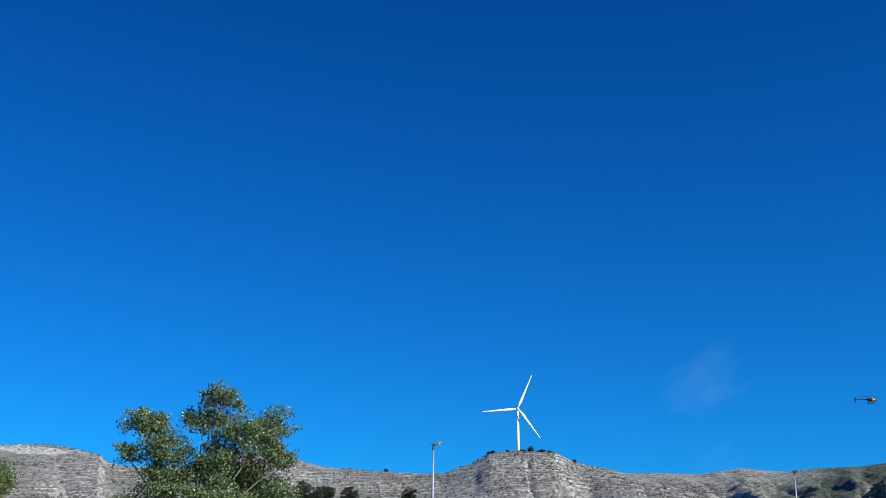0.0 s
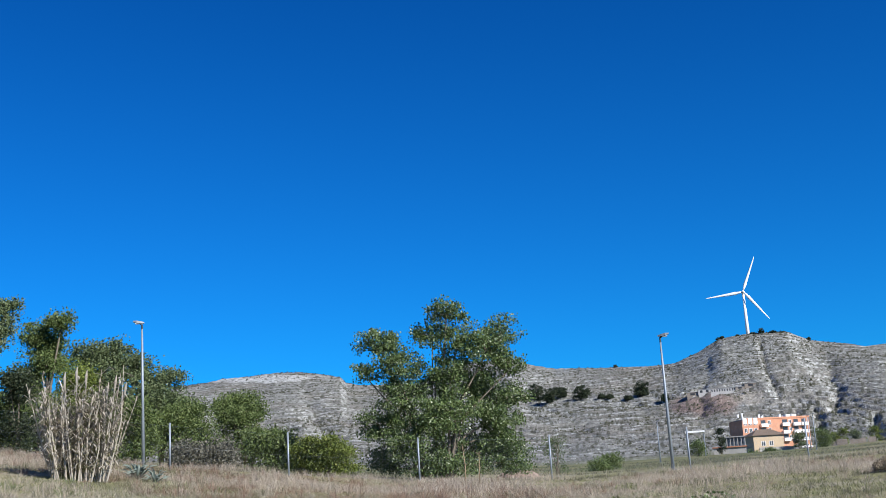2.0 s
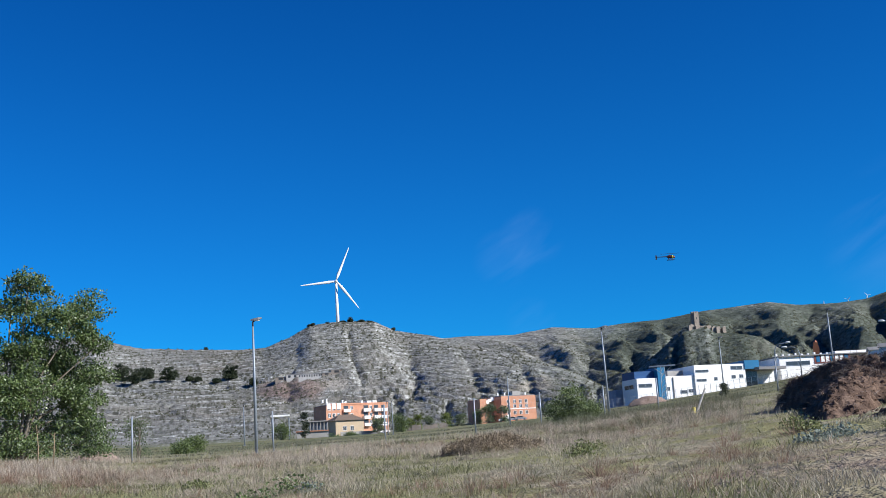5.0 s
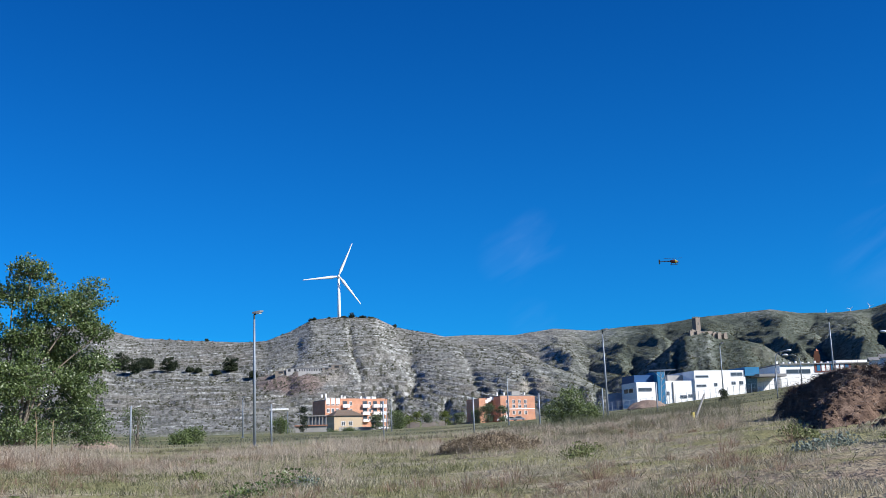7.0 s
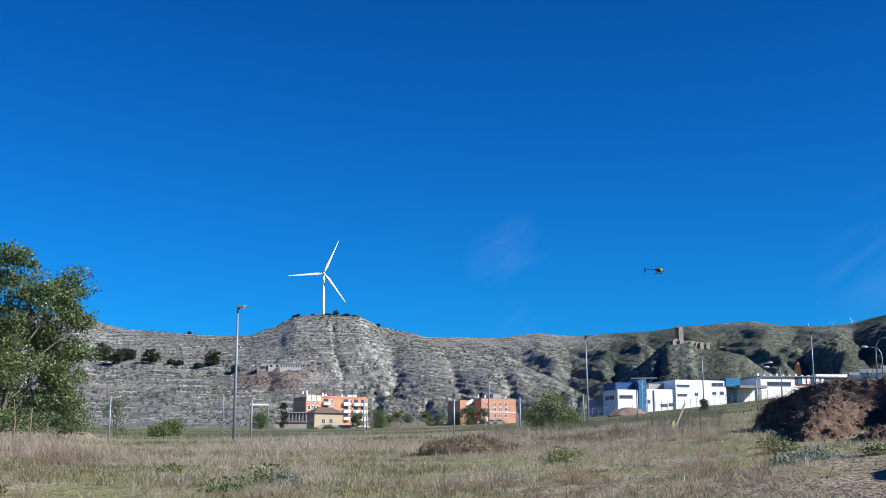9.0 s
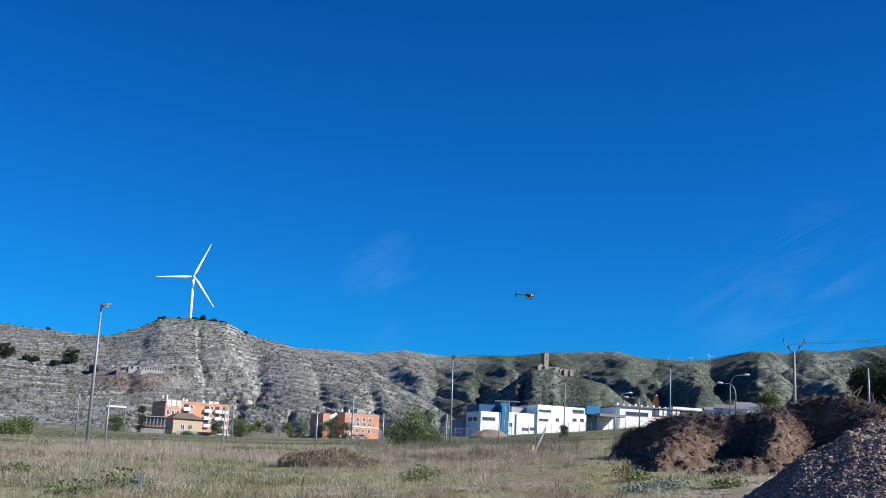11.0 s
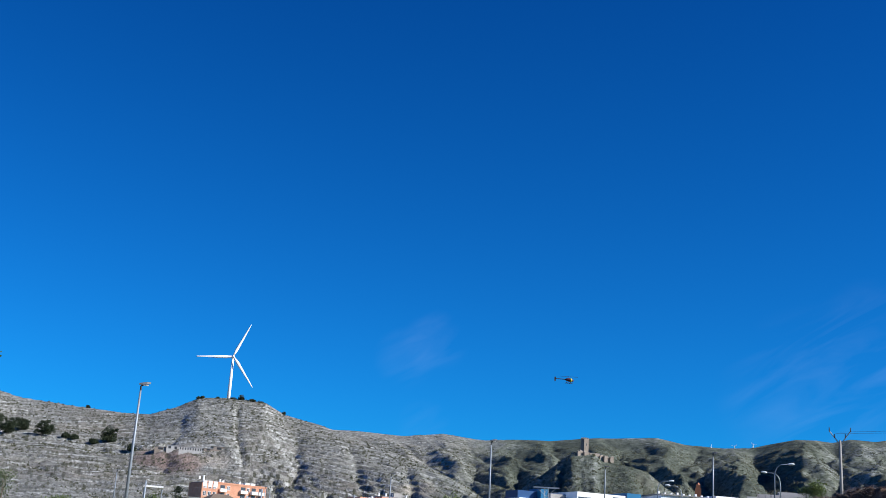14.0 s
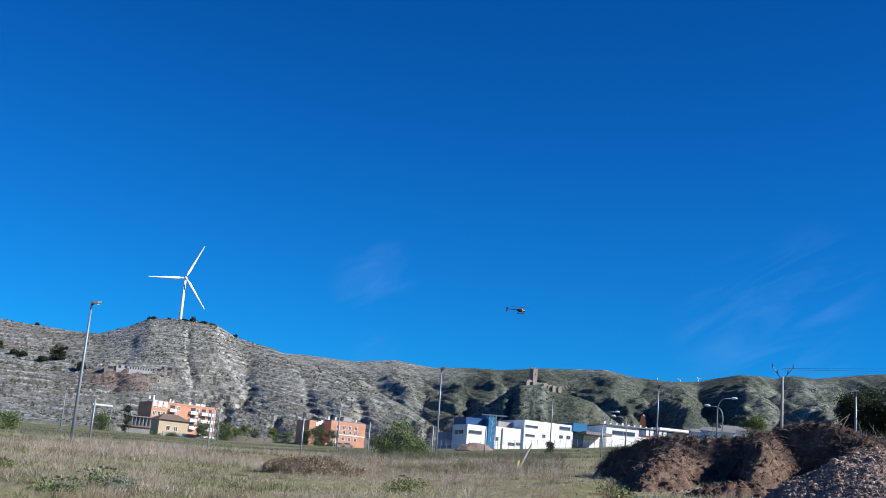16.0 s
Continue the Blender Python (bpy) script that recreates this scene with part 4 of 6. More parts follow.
def brick_tower():
    a, b = (10.96, 4.83), (10.97, 4.11)
    s = Site(a[0], 420)
    root = s.root("brick_tower")
    h = s.z(a[1]) * 0.85
    part("shaft", boxm(-1.05, -1.05, -4, 1.05, 1.05, h * 0.86), BRICKRED, root)
    part("belfry", boxm(-0.75, -0.75, h * 0.86, 0.75, 0.75, h * 0.97), BRICKRED, root)
    part("cap", tubem([(0, 0, h * 0.97), (0, 0, h * 1.04)], [0.8, 0.15], 4), REDROOF, root)
    tagged(root, "slender red brick bell tower", "tower")


brick_tower()


def castle():
    s = Site(5.42, 716, EYE + 716 * math.tan(radians(5.62)))
    root = s.root("castle_ruin", 38)
    h = s.z(6.44)
    w = 1.75
    bm = bmesh.new()
    box(bm, -w, -w, -6, w, w, h)
    for i in range(3):
        for sx, sy in ((1, 0), (-1, 0), (0, 1), (0, -1)):
            c = -w + 0.5 + i * (2 * w - 1) / 2
            px, py = (sx * (w - 0.3), c) if sx else (c, sy * (w - 0.3))
            box(bm, px - 0.3, py - 0.3, h, px + 0.3, py + 0.3, h + 0.6 + 0.3 * ((i + sx) % 2))
    part("keep", bm, STONE, root, "square tan stone keep")
    part("slit_window", boxm(-0.3, -w - 0.03, h * 0.6, 0.3, -w, h * 0.6 + 1.4), DARK, root)
    rnd = random.Random(4)
    for i in range(11):
        x, y = -7 + i * 2.1, -3 - 0.6 * i + rnd.uniform(-1, 1)
        hh = 3.0 - 0.26 * i + rnd.uniform(-0.5, 0.5)
        bm = bmesh.new()
        v = box(bm, x - 1.3, y - 0.6, -7, x + 1.3, y + 0.6, hh)
        for q in v[4:]:
            q.co.z += rnd.uniform(-0.8, 0.4)
        part("broken_wall", bm, STONE, root, "crumbling stone wall")
    tagged(root, "ruined tan stone castle with a square keep", "castle")


castle()


PALE = plain("pale_stained_concrete", (0.42, 0.41, 0.39), 0.85, 0, 1, 0.35)


def hillside_ruin():
    s = Site(-14.9, meet(-14.9, 4.46) - 1)
    root = s.root("ruined_building")

    def wing(name, az0, az1, top, low, mat, doors=0):
        """One wing that stands on the slope at its own range, with dark openings in its front."""
        y = meet((az0 + az1) / 2, low) - s.r - 2.0
        x0, x1, z0, z1 = s.x(az0, y), s.x(az1, y), s.z(low, y), s.z(top, y)
        part(name, boxm(x0, y, z0 - 3.5, x1, y + 6, z1), mat, root)
        part("roof_edge", boxm(x0 - 0.2, y - 0.25, z1, x1 + 0.2, y + 6.2, z1 + 0.25), GREYWALL, root)
        for i in range(doors):
            x = x0 + (x1 - x0) * (i + 0.3) / doors
            part("opening", boxm(x, y - 0.05, z0 + 0.25 * (z1 - z0), x + (x1 - x0) * 0.42 / doors, y + 0.02, z0 + 0.8 * (z1 - z0)), DARK, root)

    wing("wall", -15.75, -15.22, 4.60, 4.42, STONE, 1)
    wing("wall", -15.20, -14.62, 4.71, 4.50, PALE, 2)
    wing("wall", -14.60, -13.50, 4.70, 4.50, PALE, 9)
    wing("wall", -13.42, -12.98, 4.70, 4.58, STONE, 1)
    wing("wall", -12.96, -12.42, 4.84, 4.64, STONE, 1)
    tagged(root, "ruined grey and white concrete building on the hillside", "ruin")


hillside_ruin()


def helicopter():
    a = (4.50, 9.31)
    r = 74
    p = Vector((r * math.sin(radians(a[0])), r * math.cos(radians(a[0])), EYE + r * math.tan(radians(a[1]))))
    root = empty("model_helicopter", p, -a[0] + 8)
    cab = plain("yellow_green_fibreglass", (0.55, 0.55, 0.05), 0.35)
    red = plain("dark_red_fibreglass", (0.10, 0.03, 0.03), 0.35)
    part("canopy", tubem([(0.36, 0, -0.02), (0.3, 0, -0.01), (0.18, 0, 0.0), (0.02, 0, 0.02), (-0.12, 0, 0.03), (-0.2, 0, 0.03)], [0.02, 0.07, 0.11, 0.12, 0.09, 0.04], 12), red, root, "glossy dark red cabin", smooth=True)
    part("nose_band", tubem([(0.2, 0, 0.01), (0.12, 0, 0.01)], [0.115, 0.124], 12), cab, root, "yellow-green band", smooth=True)
    part("tail_boom", tubem([(-0.15, 0, 0.04), (-0.85, 0, 0.05)], [0.035, 0.022], 8), DARK, root)
    part("tail_fin", boxm(-0.92, -0.008, -0.1, -0.82, 0.008, 0.16), DARK, root)
    part("tail_rotor", boxm(-0.9, 0.02, -0.13, -0.86, 0.03, 0.2), DARK, root)
    part("mast", tubem([(0.02, 0, 0.1), (0.02, 0, 0.24)], 0.015, 6), STEEL, root)
    for d in (-1, 1):
        bm = boxm(min(0.02, 0.02 + d * 0.6), -0.03, 0.225, max(0.02, 0.02 + d * 0.6), 0.03, 0.235)
        part("rotor_blade", bm, DARK, root)
        part("skid", tubem([(-0.2, d * 0.13, -0.19), (0.24, d * 0.13, -0.19), (0.3, d * 0.13, -0.16)], 0.012, 6), DARK, root)
        for x in (-0.1, 0.15):
            part("skid_strut", tubem([(x, d * 0.05, -0.07), (x, d * 0.13, -0.19)], 0.01, 5), DARK, root)
    tagged(root, "dark red and yellow model helicopter flying", "helicopter")


helicopter()


# ---- plants ----
def leaf_material(name, lo, hi, pale, rough=0.55):
    k = Mat(name, rough, spec=0.35)
    isl = k.island()
    c = k.ramp(isl, [(0.0, lo), (0.55, hi), (0.9, hi), (1.0, pale)])
    k.color(k.mix(k.ramp(k.noise(0.5, 3), [(0.35, 0.0), (0.7, 0.35)]), c, tuple(v * 0.6 for v in lo)))
    k.b.inputs["Subsurface Weight"].default_value = 0.0
    tr = k.n.new("ShaderNodeBsdfTranslucent")
    k.l.new(k.b.inputs["Base Color"].links[0].from_socket, tr.inputs[0])
    mx = k.n.new("ShaderNodeMixShader")
    mx.inputs[0].default_value = 0.3
    k.l.new(k.b.outputs[0], mx.inputs[1])
    k.l.new(tr.outputs[0], mx.inputs[2])
    k.l.new(mx.outputs[0], k.n["Material Output"].inputs[0])
    return k.m


# the whitish last tone puts sun glints into the colour of some leaves
LEAF_POPLAR = leaf_material("poplar_leaves", (0.064, 0.106, 0.036), (0.145, 0.202, 0.071), (0.550, 0.614, 0.436), 0.4)
LEAF_OLIVE = leaf_material("grey_green_leaves", (0.067, 0.099, 0.042), (0.148, 0.190, 0.084), (0.281, 0.323, 0.183))
LEAF_DARK = leaf_material("dark_evergreen_needles", (0.020, 0.033, 0.015), (0.044, 0.061, 0.028), (0.077, 0.088, 0.044))
LEAF_BRIGHT = leaf_material("bright_green_leaves", (0.090, 0.124, 0.023), (0.169, 0.213, 0.040), (0.270, 0.293, 0.079))
LEAF_GREEN = leaf_material("mid_green_leaves", (0.075, 0.115, 0.035), (0.149, 0.200, 0.062), (0.230, 0.270, 0.108))
LEAF_DULL = leaf_material("dull_grey_leaves", (0.11, 0.11, 0.08), (0.19, 0.185, 0.145), (0.28, 0.26, 0.21))
LEAF_GREY = leaf_material("blue_grey_leaves", (0.12, 0.16, 0.13), (0.22, 0.27, 0.23), (0.34, 0.38, 0.32))
BARK = plain("grey_brown_bark", (0.20, 0.17, 0.13), 0.9, 0, 6, 0.35)
TWIG = plain("dry_twigs", (0.30, 0.23, 0.15), 0.9, 0, 8, 0.35)


def leaf_mesh(name, centres, size, mat, rng, droop=0.3):
    """One small folded leaf (two triangles) at each centre, with random turns."""
    n = len(centres)
    d = rng.normal(size=(n, 3))
    d[:, 2] -= droop
    d /= np.linalg.norm(d, axis=1)[:, None]
    u = np.cross(d, rng.normal(size=(n, 3)))
    u /= np.linalg.norm(u, axis=1)[:, None]
    s = size * rng.uniform(0.6, 1.35, (n, 1))
    w = s * 0.42
    fold = np.cross(d, u) * w * 0.35
    v = np.stack([centres - d * s * 0.5, centres + u * w + fold, centres + d * s * 0.5, centres - u * w + fold], 1).reshape(-1, 3)
    i = np.arange(n)[:, None] * 4
    f = np.concatenate([i + [0, 1, 2], i + [0, 2, 3]], 1).reshape(-1, 3)
    me = bpy.data.meshes.new(name)
    me.vertices.add(len(v))
    me.vertices.foreach_set("co", v.ravel())
    me.loops.add(f.size)
    me.loops.foreach_set("vertex_index", f.ravel().astype(np.int32))
    me.polygons.add(len(f))
    me.polygons.foreach_set("loop_start", np.arange(0, f.size, 3, dtype=np.int32))
    me.update()
    me.materials.append(mat)
    return me


def plant(name, s, lobes, leaf, mat, seed, clumps=60, per=40, spread=0.3, stems=3, trunk=0.16, label="", category="tree", group="", hang=0.0, shell=0.55):
    """A tree or shrub: stems that rise from the ground at s, limbs to each lobe, twigs to the clumps, and a crown of leaves.
    lobes: x, z, half width, half height and depth offset, in metres from the foot."""
    rng = np.random.default_rng(seed)
    root = s.root(name)
    leaf, per, spread = leaf * 0.68, int(per * 2.1), spread * 0.85
    total = sum(l[2] * l[3] for l in lobes)
    wood = bmesh.new()
    starts = []
    for i in range(stems):
        a = (i - (stems - 1) / 2) * trunk * 3.0
        starts.append(Vector((a, rng.normal() * trunk, -0.15)))
    centres = []
    for li, (x, z, w, h, y) in enumerate(lobes):
        c = Vector((x, y, z))
        st = min(starts, key=lambda q: abs(q.x * 2 - x) + rng.uniform(0, 0.5))
        mid = st.lerp(c, 0.45) + Vector((-0.12 * x, 0, 0.10 * z))
        r0 = trunk * rng.uniform(0.75, 1.0)
        low = c + Vector((0, 0, -0.5 * h))
        if z > 0.8:
            tube(wood, [st, st.lerp(mid, 0.5) + Vector((rng.normal() * 0.1, 0, 0)), mid, low, c + Vector((0, 0, 0.4 * h))], [r0, r0 * 0.8, r0 * 0.6, r0 * 0.35, r0 * 0.12], 6)
        n = max(3, int(clumps * w * h / total))
        q = rng.normal(size=(n, 3))
        q /= np.linalg.norm(q, axis=1)[:, None]
        q *= rng.uniform(shell ** 2, 1, (n, 1)) ** 0.5
        cc = np.array(c) + q * np.array([w, min(w, h) * 0.9 + 0.25 * w, h])
        for p in cc[: max(2, n // 3)]:
            if p[2] > 0.3 and z > 0.8:
                t0 = low.lerp(c, rng.uniform(0, 0.9))
                tube(wood, [t0, t0.lerp(Vector(p), 0.5) + Vector((0, 0, 0.12)), p], [r0 * 0.22, r0 * 0.14, r0 * 0.05], 4)
        for p in cc:
            k = max(4, int(per * rng.uniform(0.5, 1.4)))
            e = np.clip(rng.normal(size=(k, 3)), -1.7, 1.7) * spread * rng.uniform(0.6, 1.3) * np.array([1.15, 1.15, 0.75])
            e[:, 2] -= hang * np.abs(rng.normal(size=k)) * spread
            centres.append(p + e)
    centres = np.concatenate(centres)
    centres = centres[centres[:, 2] > 0.03]
    part("trunk", wood, BARK, root, smooth=True)
    crown = new("crown", leaf_mesh("crown", centres, leaf, mat, rng))
    crown.parent = root
    return tagged(root, label, category, group)


def lobes_of(s, rows):
    """Lobes from bearing, elevation, half width and half height in degrees."""
    k = s.r * math.pi / 180
    return [(s.x(a), s.z(e), w * k, h * k, dy) for a, e, w, h, dy in rows]


D = 0.0283      # a handy angular step

# the multi-stemmed poplar beyond the fence
s = Site(-28.5, 61)
rows = []
for (a, e), w, h in (((-31.06, 8.17), 45, 30), ((-31.67, 6.73), 22, 22), ((-30.15, 6.96), 45, 35), ((-27.48, 9.41), 38, 24), ((-28.23, 8.46), 35, 25), ((-27.01, 8.07), 40, 28), ((-24.68, 8.38), 40, 28),
                     ((-25.62, 7.52), 45, 30), ((-24.39, 6.84), 28, 30), ((-28.17, 6.45), 60, 40), ((-25.92, 5.83), 55, 40), ((-29.86, 5.16), 45, 40), ((-27.77, 4.42), 60, 45), ((-25.37, 4.08), 50, 45),
                     ((-31.10, 3.97), 42, 32), ((-29.31, 3.13), 60, 40), ((-26.50, 2.62), 65, 40), ((-24.54, 2.46), 32, 42), ((-24.57, 5.00), 35, 30), ((-30.79, 2.39), 45, 28), ((-28.00, 1.75), 80, 22), ((-24.34, 1.60), 25, 20)):
    rows.append((a, e, w * D, h * D, random.uniform(-1.3, 1.3)))
plant("poplar_tree", s, lobes_of(s, rows), 0.17, LEAF_POPLAR, 11, 860, 46, 0.27, 5, 0.10, "bushy green multi-stemmed poplar behind the fence", "tree", shell=0.25)

# the wood to the left
def wood_tree(az, r, pts, leaf, mat, seed, clumps, label, per=38, spread=0.4, stems=2, trunk=0.17, group="woodland trees"):
    s = Site(az, r)
    rows = [(a, e, w * D * 0.93, h * D * 0.93, random.uniform(-1, 1)) for (a, e), w, h in pts]
    plant("woodland_tree", s, lobes_of(s, rows), leaf, mat, seed, int(clumps * 1.7), per, spread * 0.85, stems, trunk, label, "tree", group, shell=0.2)


wood_tree(-52.6, 74, (((-52.62, 11.02), 60, 45), ((-51.74, 10.74), 35, 30), ((-52.89, 8.90), 50, 45), ((-51.89, 8.61), 35, 40), ((-52.16, 6.75), 60, 50), ((-51.92, 5.15), 60, 40)), 0.2, LEAF_OLIVE, 21, 210, "tall olive-green tree with an open crown")
wood_tree(-50.0, 72, (((-49.04, 10.29), 25, 22), ((-49.31, 9.48), 28, 22), ((-49.72, 8.68), 25, 25), ((-50.12, 7.75), 30, 30), ((-50.40, 6.15), 50, 45), ((-50.16, 4.80), 50, 35)), 0.19, LEAF_OLIVE, 22, 190, "tall slender olive-green tree leaning to one side")
wood_tree(-47.3, 76, (((-47.61, 9.03), 22, 25), ((-46.53, 9.40), 30, 18), ((-46.96, 8.59), 38, 22), ((-47.12, 7.64), 40, 25), ((-48.06, 6.86), 40, 30), ((-47.83, 5.21), 50, 45)), 0.2, LEAF_GREEN, 23, 190, "woodland tree with a bare-limbed broken crown")
wood_tree(-44.2, 78, (((-45.23, 7.97), 35, 25), ((-44.00, 8.05), 40, 25), ((-42.93, 7.30), 35, 30), ((-44.58, 6.97), 60, 35), ((-44.37, 5.30), 60, 50)), 0.2, LEAF_OLIVE, 24, 230, "round dense olive-green tree")
wood_tree(-41.6, 76, (((-41.71, 6.68), 38, 25), ((-42.44, 5.74), 40, 30), ((-41.08, 5.24), 40, 30), ((-41.67, 4.30), 60, 35)), 0.2, LEAF_OLIVE, 25, 190, "broad olive-green tree at the edge of the wood")
wood_tree(-37.6, 74, (((-37.99, 5.46), 40, 20), ((-38.84, 5.38), 20, 15), ((-37.17, 4.98), 20, 14), ((-38.18, 4.49), 45, 25), ((-37.82, 3.48), 60, 28)), 0.17, LEAF_GREEN, 26, 170, "small round green tree beside the shrubs")


def shrub(top, base, w, h, r, mat, seed, label, leaf=0.17, clumps=70, per=34, spread=0.3):
    """A rounded shrub: its middle (bearing, elevation), half width and half height in angular steps."""
    s = Site(top[0], r)
    k = s.r * math.pi / 180 * D
    rng = random.Random(seed)
    zc = s.z(top[1])
    lobes = [(0, zc, w * k * 0.75, h * k * 0.8, 0)]
    for i in range(4):
        lobes.append((rng.uniform(-0.55, 0.55) * w * k, zc + rng.uniform(-0.6, 0.45) * h * k, w * k * 0.5, h * k * 0.5, rng.uniform(-0.6, 0.6)))
    lobes.append((0, max(0.3, zc * 0.35), w * k * 0.85, max(0.3, zc * 0.4), 0))
    plant("shrub", s, lobes, leaf, mat, seed, clumps, per, spread, 3, 0.06, label, "shrub", "shrubs", shell=0.3)


shrub((-52.79, 4.93), 0, 60, 45, 68, LEAF_DARK, 40, "dark green shrub in the thicket", 0.18, 195, 44, 0.36)
shrub((-51.17, 4.98), 0, 55, 48, 70, LEAF_GREEN, 41, "mid-green shrub in the thicket", 0.18, 192, 44, 0.36)
shrub((-48.75, 5.13), 0, 55, 55, 72, LEAF_GREEN, 42, "mid-green shrub in the thicket", 0.18, 219, 44, 0.36)
shrub((-48.33, 6.60), 0, 28, 45, 68, LEAF_DARK, 43, "dark green shrub in the thicket", 0.18, 91, 44, 0.36)
shrub((-45.74, 6.34), 0, 42, 50, 70, LEAF_BRIGHT, 44, "bright yellow-green shrub in the thicket", 0.18, 152, 44, 0.36)
shrub((-45.74, 4.55), 0, 60, 40, 72, LEAF_GREEN, 45, "mid-green shrub in the thicket", 0.18, 174, 44, 0.36)
shrub((-43.17, 4.67), 0, 50, 50, 68, LEAF_GREEN, 46, "mid-green shrub in the thicket", 0.18, 180, 44, 0.36)
shrub((-40.68, 4.80), 0, 50, 40, 70, LEAF_GREEN, 47, "mid-green shrub in the thicket", 0.18, 144, 44, 0.36)
shrub((-39.77, 3.62), 0, 45, 35, 72, LEAF_GREEN, 48, "mid-green shrub in the thicket", 0.18, 113, 44, 0.36)
shrub((-36.41, 3.38), 0, 50, 32, 68, LEAF_GREEN, 49, "mid-green shrub in the thicket", 0.18, 115, 44, 0.36)
shrub((-38.82, 3.05), 0, 30, 25, 64, LEAF_DULL, 50, "grey-green bush at the fence", 0.18, 72, 44, 0.36)
shrub((-40.49, 3.11), 0, 35, 25, 64, LEAF_DULL, 51, "grey-green bush at the fence", 0.18, 72, 44, 0.36)
# the low dark bush also stands in for a cast shadow around it
shrub((-53.6, 2.9), 0, 34, 22, 47, LEAF_DARK, 52, "low dark bush at the edge of the wood", 0.16, 90, 40, 0.3)
shrub((-33.61, 2.89), 0, 62, 34, 58, LEAF_BRIGHT, 61, "bright green willow-leaved shrub behind the fence", 0.15, 150, 42, 0.25)
shrub((-35.03, 2.86), 0, 30, 28, 59, LEAF_BRIGHT, 62, "bright green willow-leaved shrub behind the fence", 0.15, 80, 42, 0.25)
shrub((-1.15, 2.46), 0, 42, 44, 78, LEAF_GREEN, 63, "loose olive-green bush in the field", 0.17, 120, 30, 0.3)
shrub((-0.08, 2.00), 0, 22, 25, 79, LEAF_GREEN, 64, "loose green bush in the field", 0.16, 50, 30, 0.3)
shrub((-19.79, 1.57), 0, 25, 18, 95, LEAF_GREEN, 65, "low green bush in the meadow", 0.18, 50, 30, 0.3)
shrub((-20.38, 1.31), 0, 22, 18, 90, LEAF_GREEN, 66, "low green bush in the meadow", 0.18, 45, 30, 0.3)
shrub((-22.35, 2.44), 0, 22, 26, 85, LEAF_OLIVE, 67, "thin grey-green sapling in the meadow", 0.16, 30, 26, 0.3)
shrub((6.47, 2.58), 0, 7, 17, 110, LEAF_DARK, 68, "small dark cypress in the field", 0.16, 30, 30, 0.2)
shrub((-14.39, 2.35), 0, 7, 24, 345, LEAF_DARK, 69, "dark slender cypress beside the houses", 0.5, 40, 26, 0.5)
shrub((-9.64, 1.99), 0, 14, 20, 360, LEAF_GREEN, 70, "round green garden tree beside the flats", 0.5, 60, 30, 0.8)
shrub((-10.75, 2.10), 0, 12, 10, 366, LEAF_OLIVE, 71, "olive-green garden tree before the flats", 0.5, 40, 26, 0.7)
shrub((-5.19, 2.39), 0, 17, 12, 385, LEAF_OLIVE, 72, "olive-green street tree before the flats", 0.5, 50, 26, 0.7)
shrub((-5.71, 2.20), 0, 10, 12, 388, LEAF_GREEN, 73, "green street tree before the flats", 0.5, 40, 26, 0.7)
shrub((-4.43, 2.32), 0, 9, 8, 384, LEAF_OLIVE, 74, "olive-green street tree before the flats", 0.5, 30, 26, 0.6)
shrub((-12.97, 1.43), 0, 12, 7, 340, LEAF_GREEN, 75, "green hedge bush before the ochre house", 0.4, 30, 26, 0.6)
shrub((-12.03, 1.48), 0, 18, 7, 340, LEAF_GREEN, 76, "green hedge bush before the ochre house", 0.4, 40, 26, 0.6)
shrub((-15.55, 2.01), 0, 18, 16, 330, LEAF_GREEN, 77, "green garden bush near the canopy", 0.45, 50, 26, 0.7)
for i, (a, e, w, h) in enumerate(((-9.1, 2.05, 9, 7), (-8.2, 2.1, 12, 8), (-7.3, 2.15, 14, 9), (-6.6, 2.1, 11, 8), (-8.7, 2.25, 6, 6), (-2.2, 2.3, 12, 9), (-1.5, 2.2, 8, 8))):
    shrub((a, e), 0, w, h, 398 + 4 * (i % 2), (LEAF_BRIGHT, LEAF_OLIVE)[i % 2], 140 + i, ("yellow-green bush at the foot of the hill", "olive-green bush at the foot of the hill")[i % 2], 0.5, 40, 26, 0.6)
shrub((16.22, 4.60), 0, 20, 15, 120, LEAF_GREEN, 78, "green bush behind the earth mound", 0.2, 60, 30, 0.35)
for i, (a, e, w, h) in enumerate(((20.73, 5.66, 24, 26), (21.68, 5.75, 30, 30), (22.47, 5.68, 40, 32), (23.44, 5.58, 40, 30), (21.08, 4.95, 30, 22), (22.20, 4.84, 40, 22))):
    shrub((a, e), 0, w, h, 115 + 3 * (i % 2), LEAF_DARK, 80 + i, "tall dark pine behind the earth mound", 0.24, 130, 40, 0.45)
for i, (a, e, w, h) in enumerate(((-23.28, 5.17, 22, 19), (-22.58, 5.05, 18, 18), (-21.96, 5.11, 16, 14), (-20.95, 5.02, 19, 16), (-17.99, 4.98, 16, 16), (-19.95, 4.75, 6, 6), (-19.54, 4.66, 6, 5), (-18.59, 4.54, 7, 5), (-16.82, 4.42, 5, 8))):
    shrub((a, e), 0, w, h, meet(a, e - h * D * 0.9) + 1, LEAF_DARK, 100 + i, "dark evergreen tree on the stony hillside", 0.8, 120, 30, 0.8)
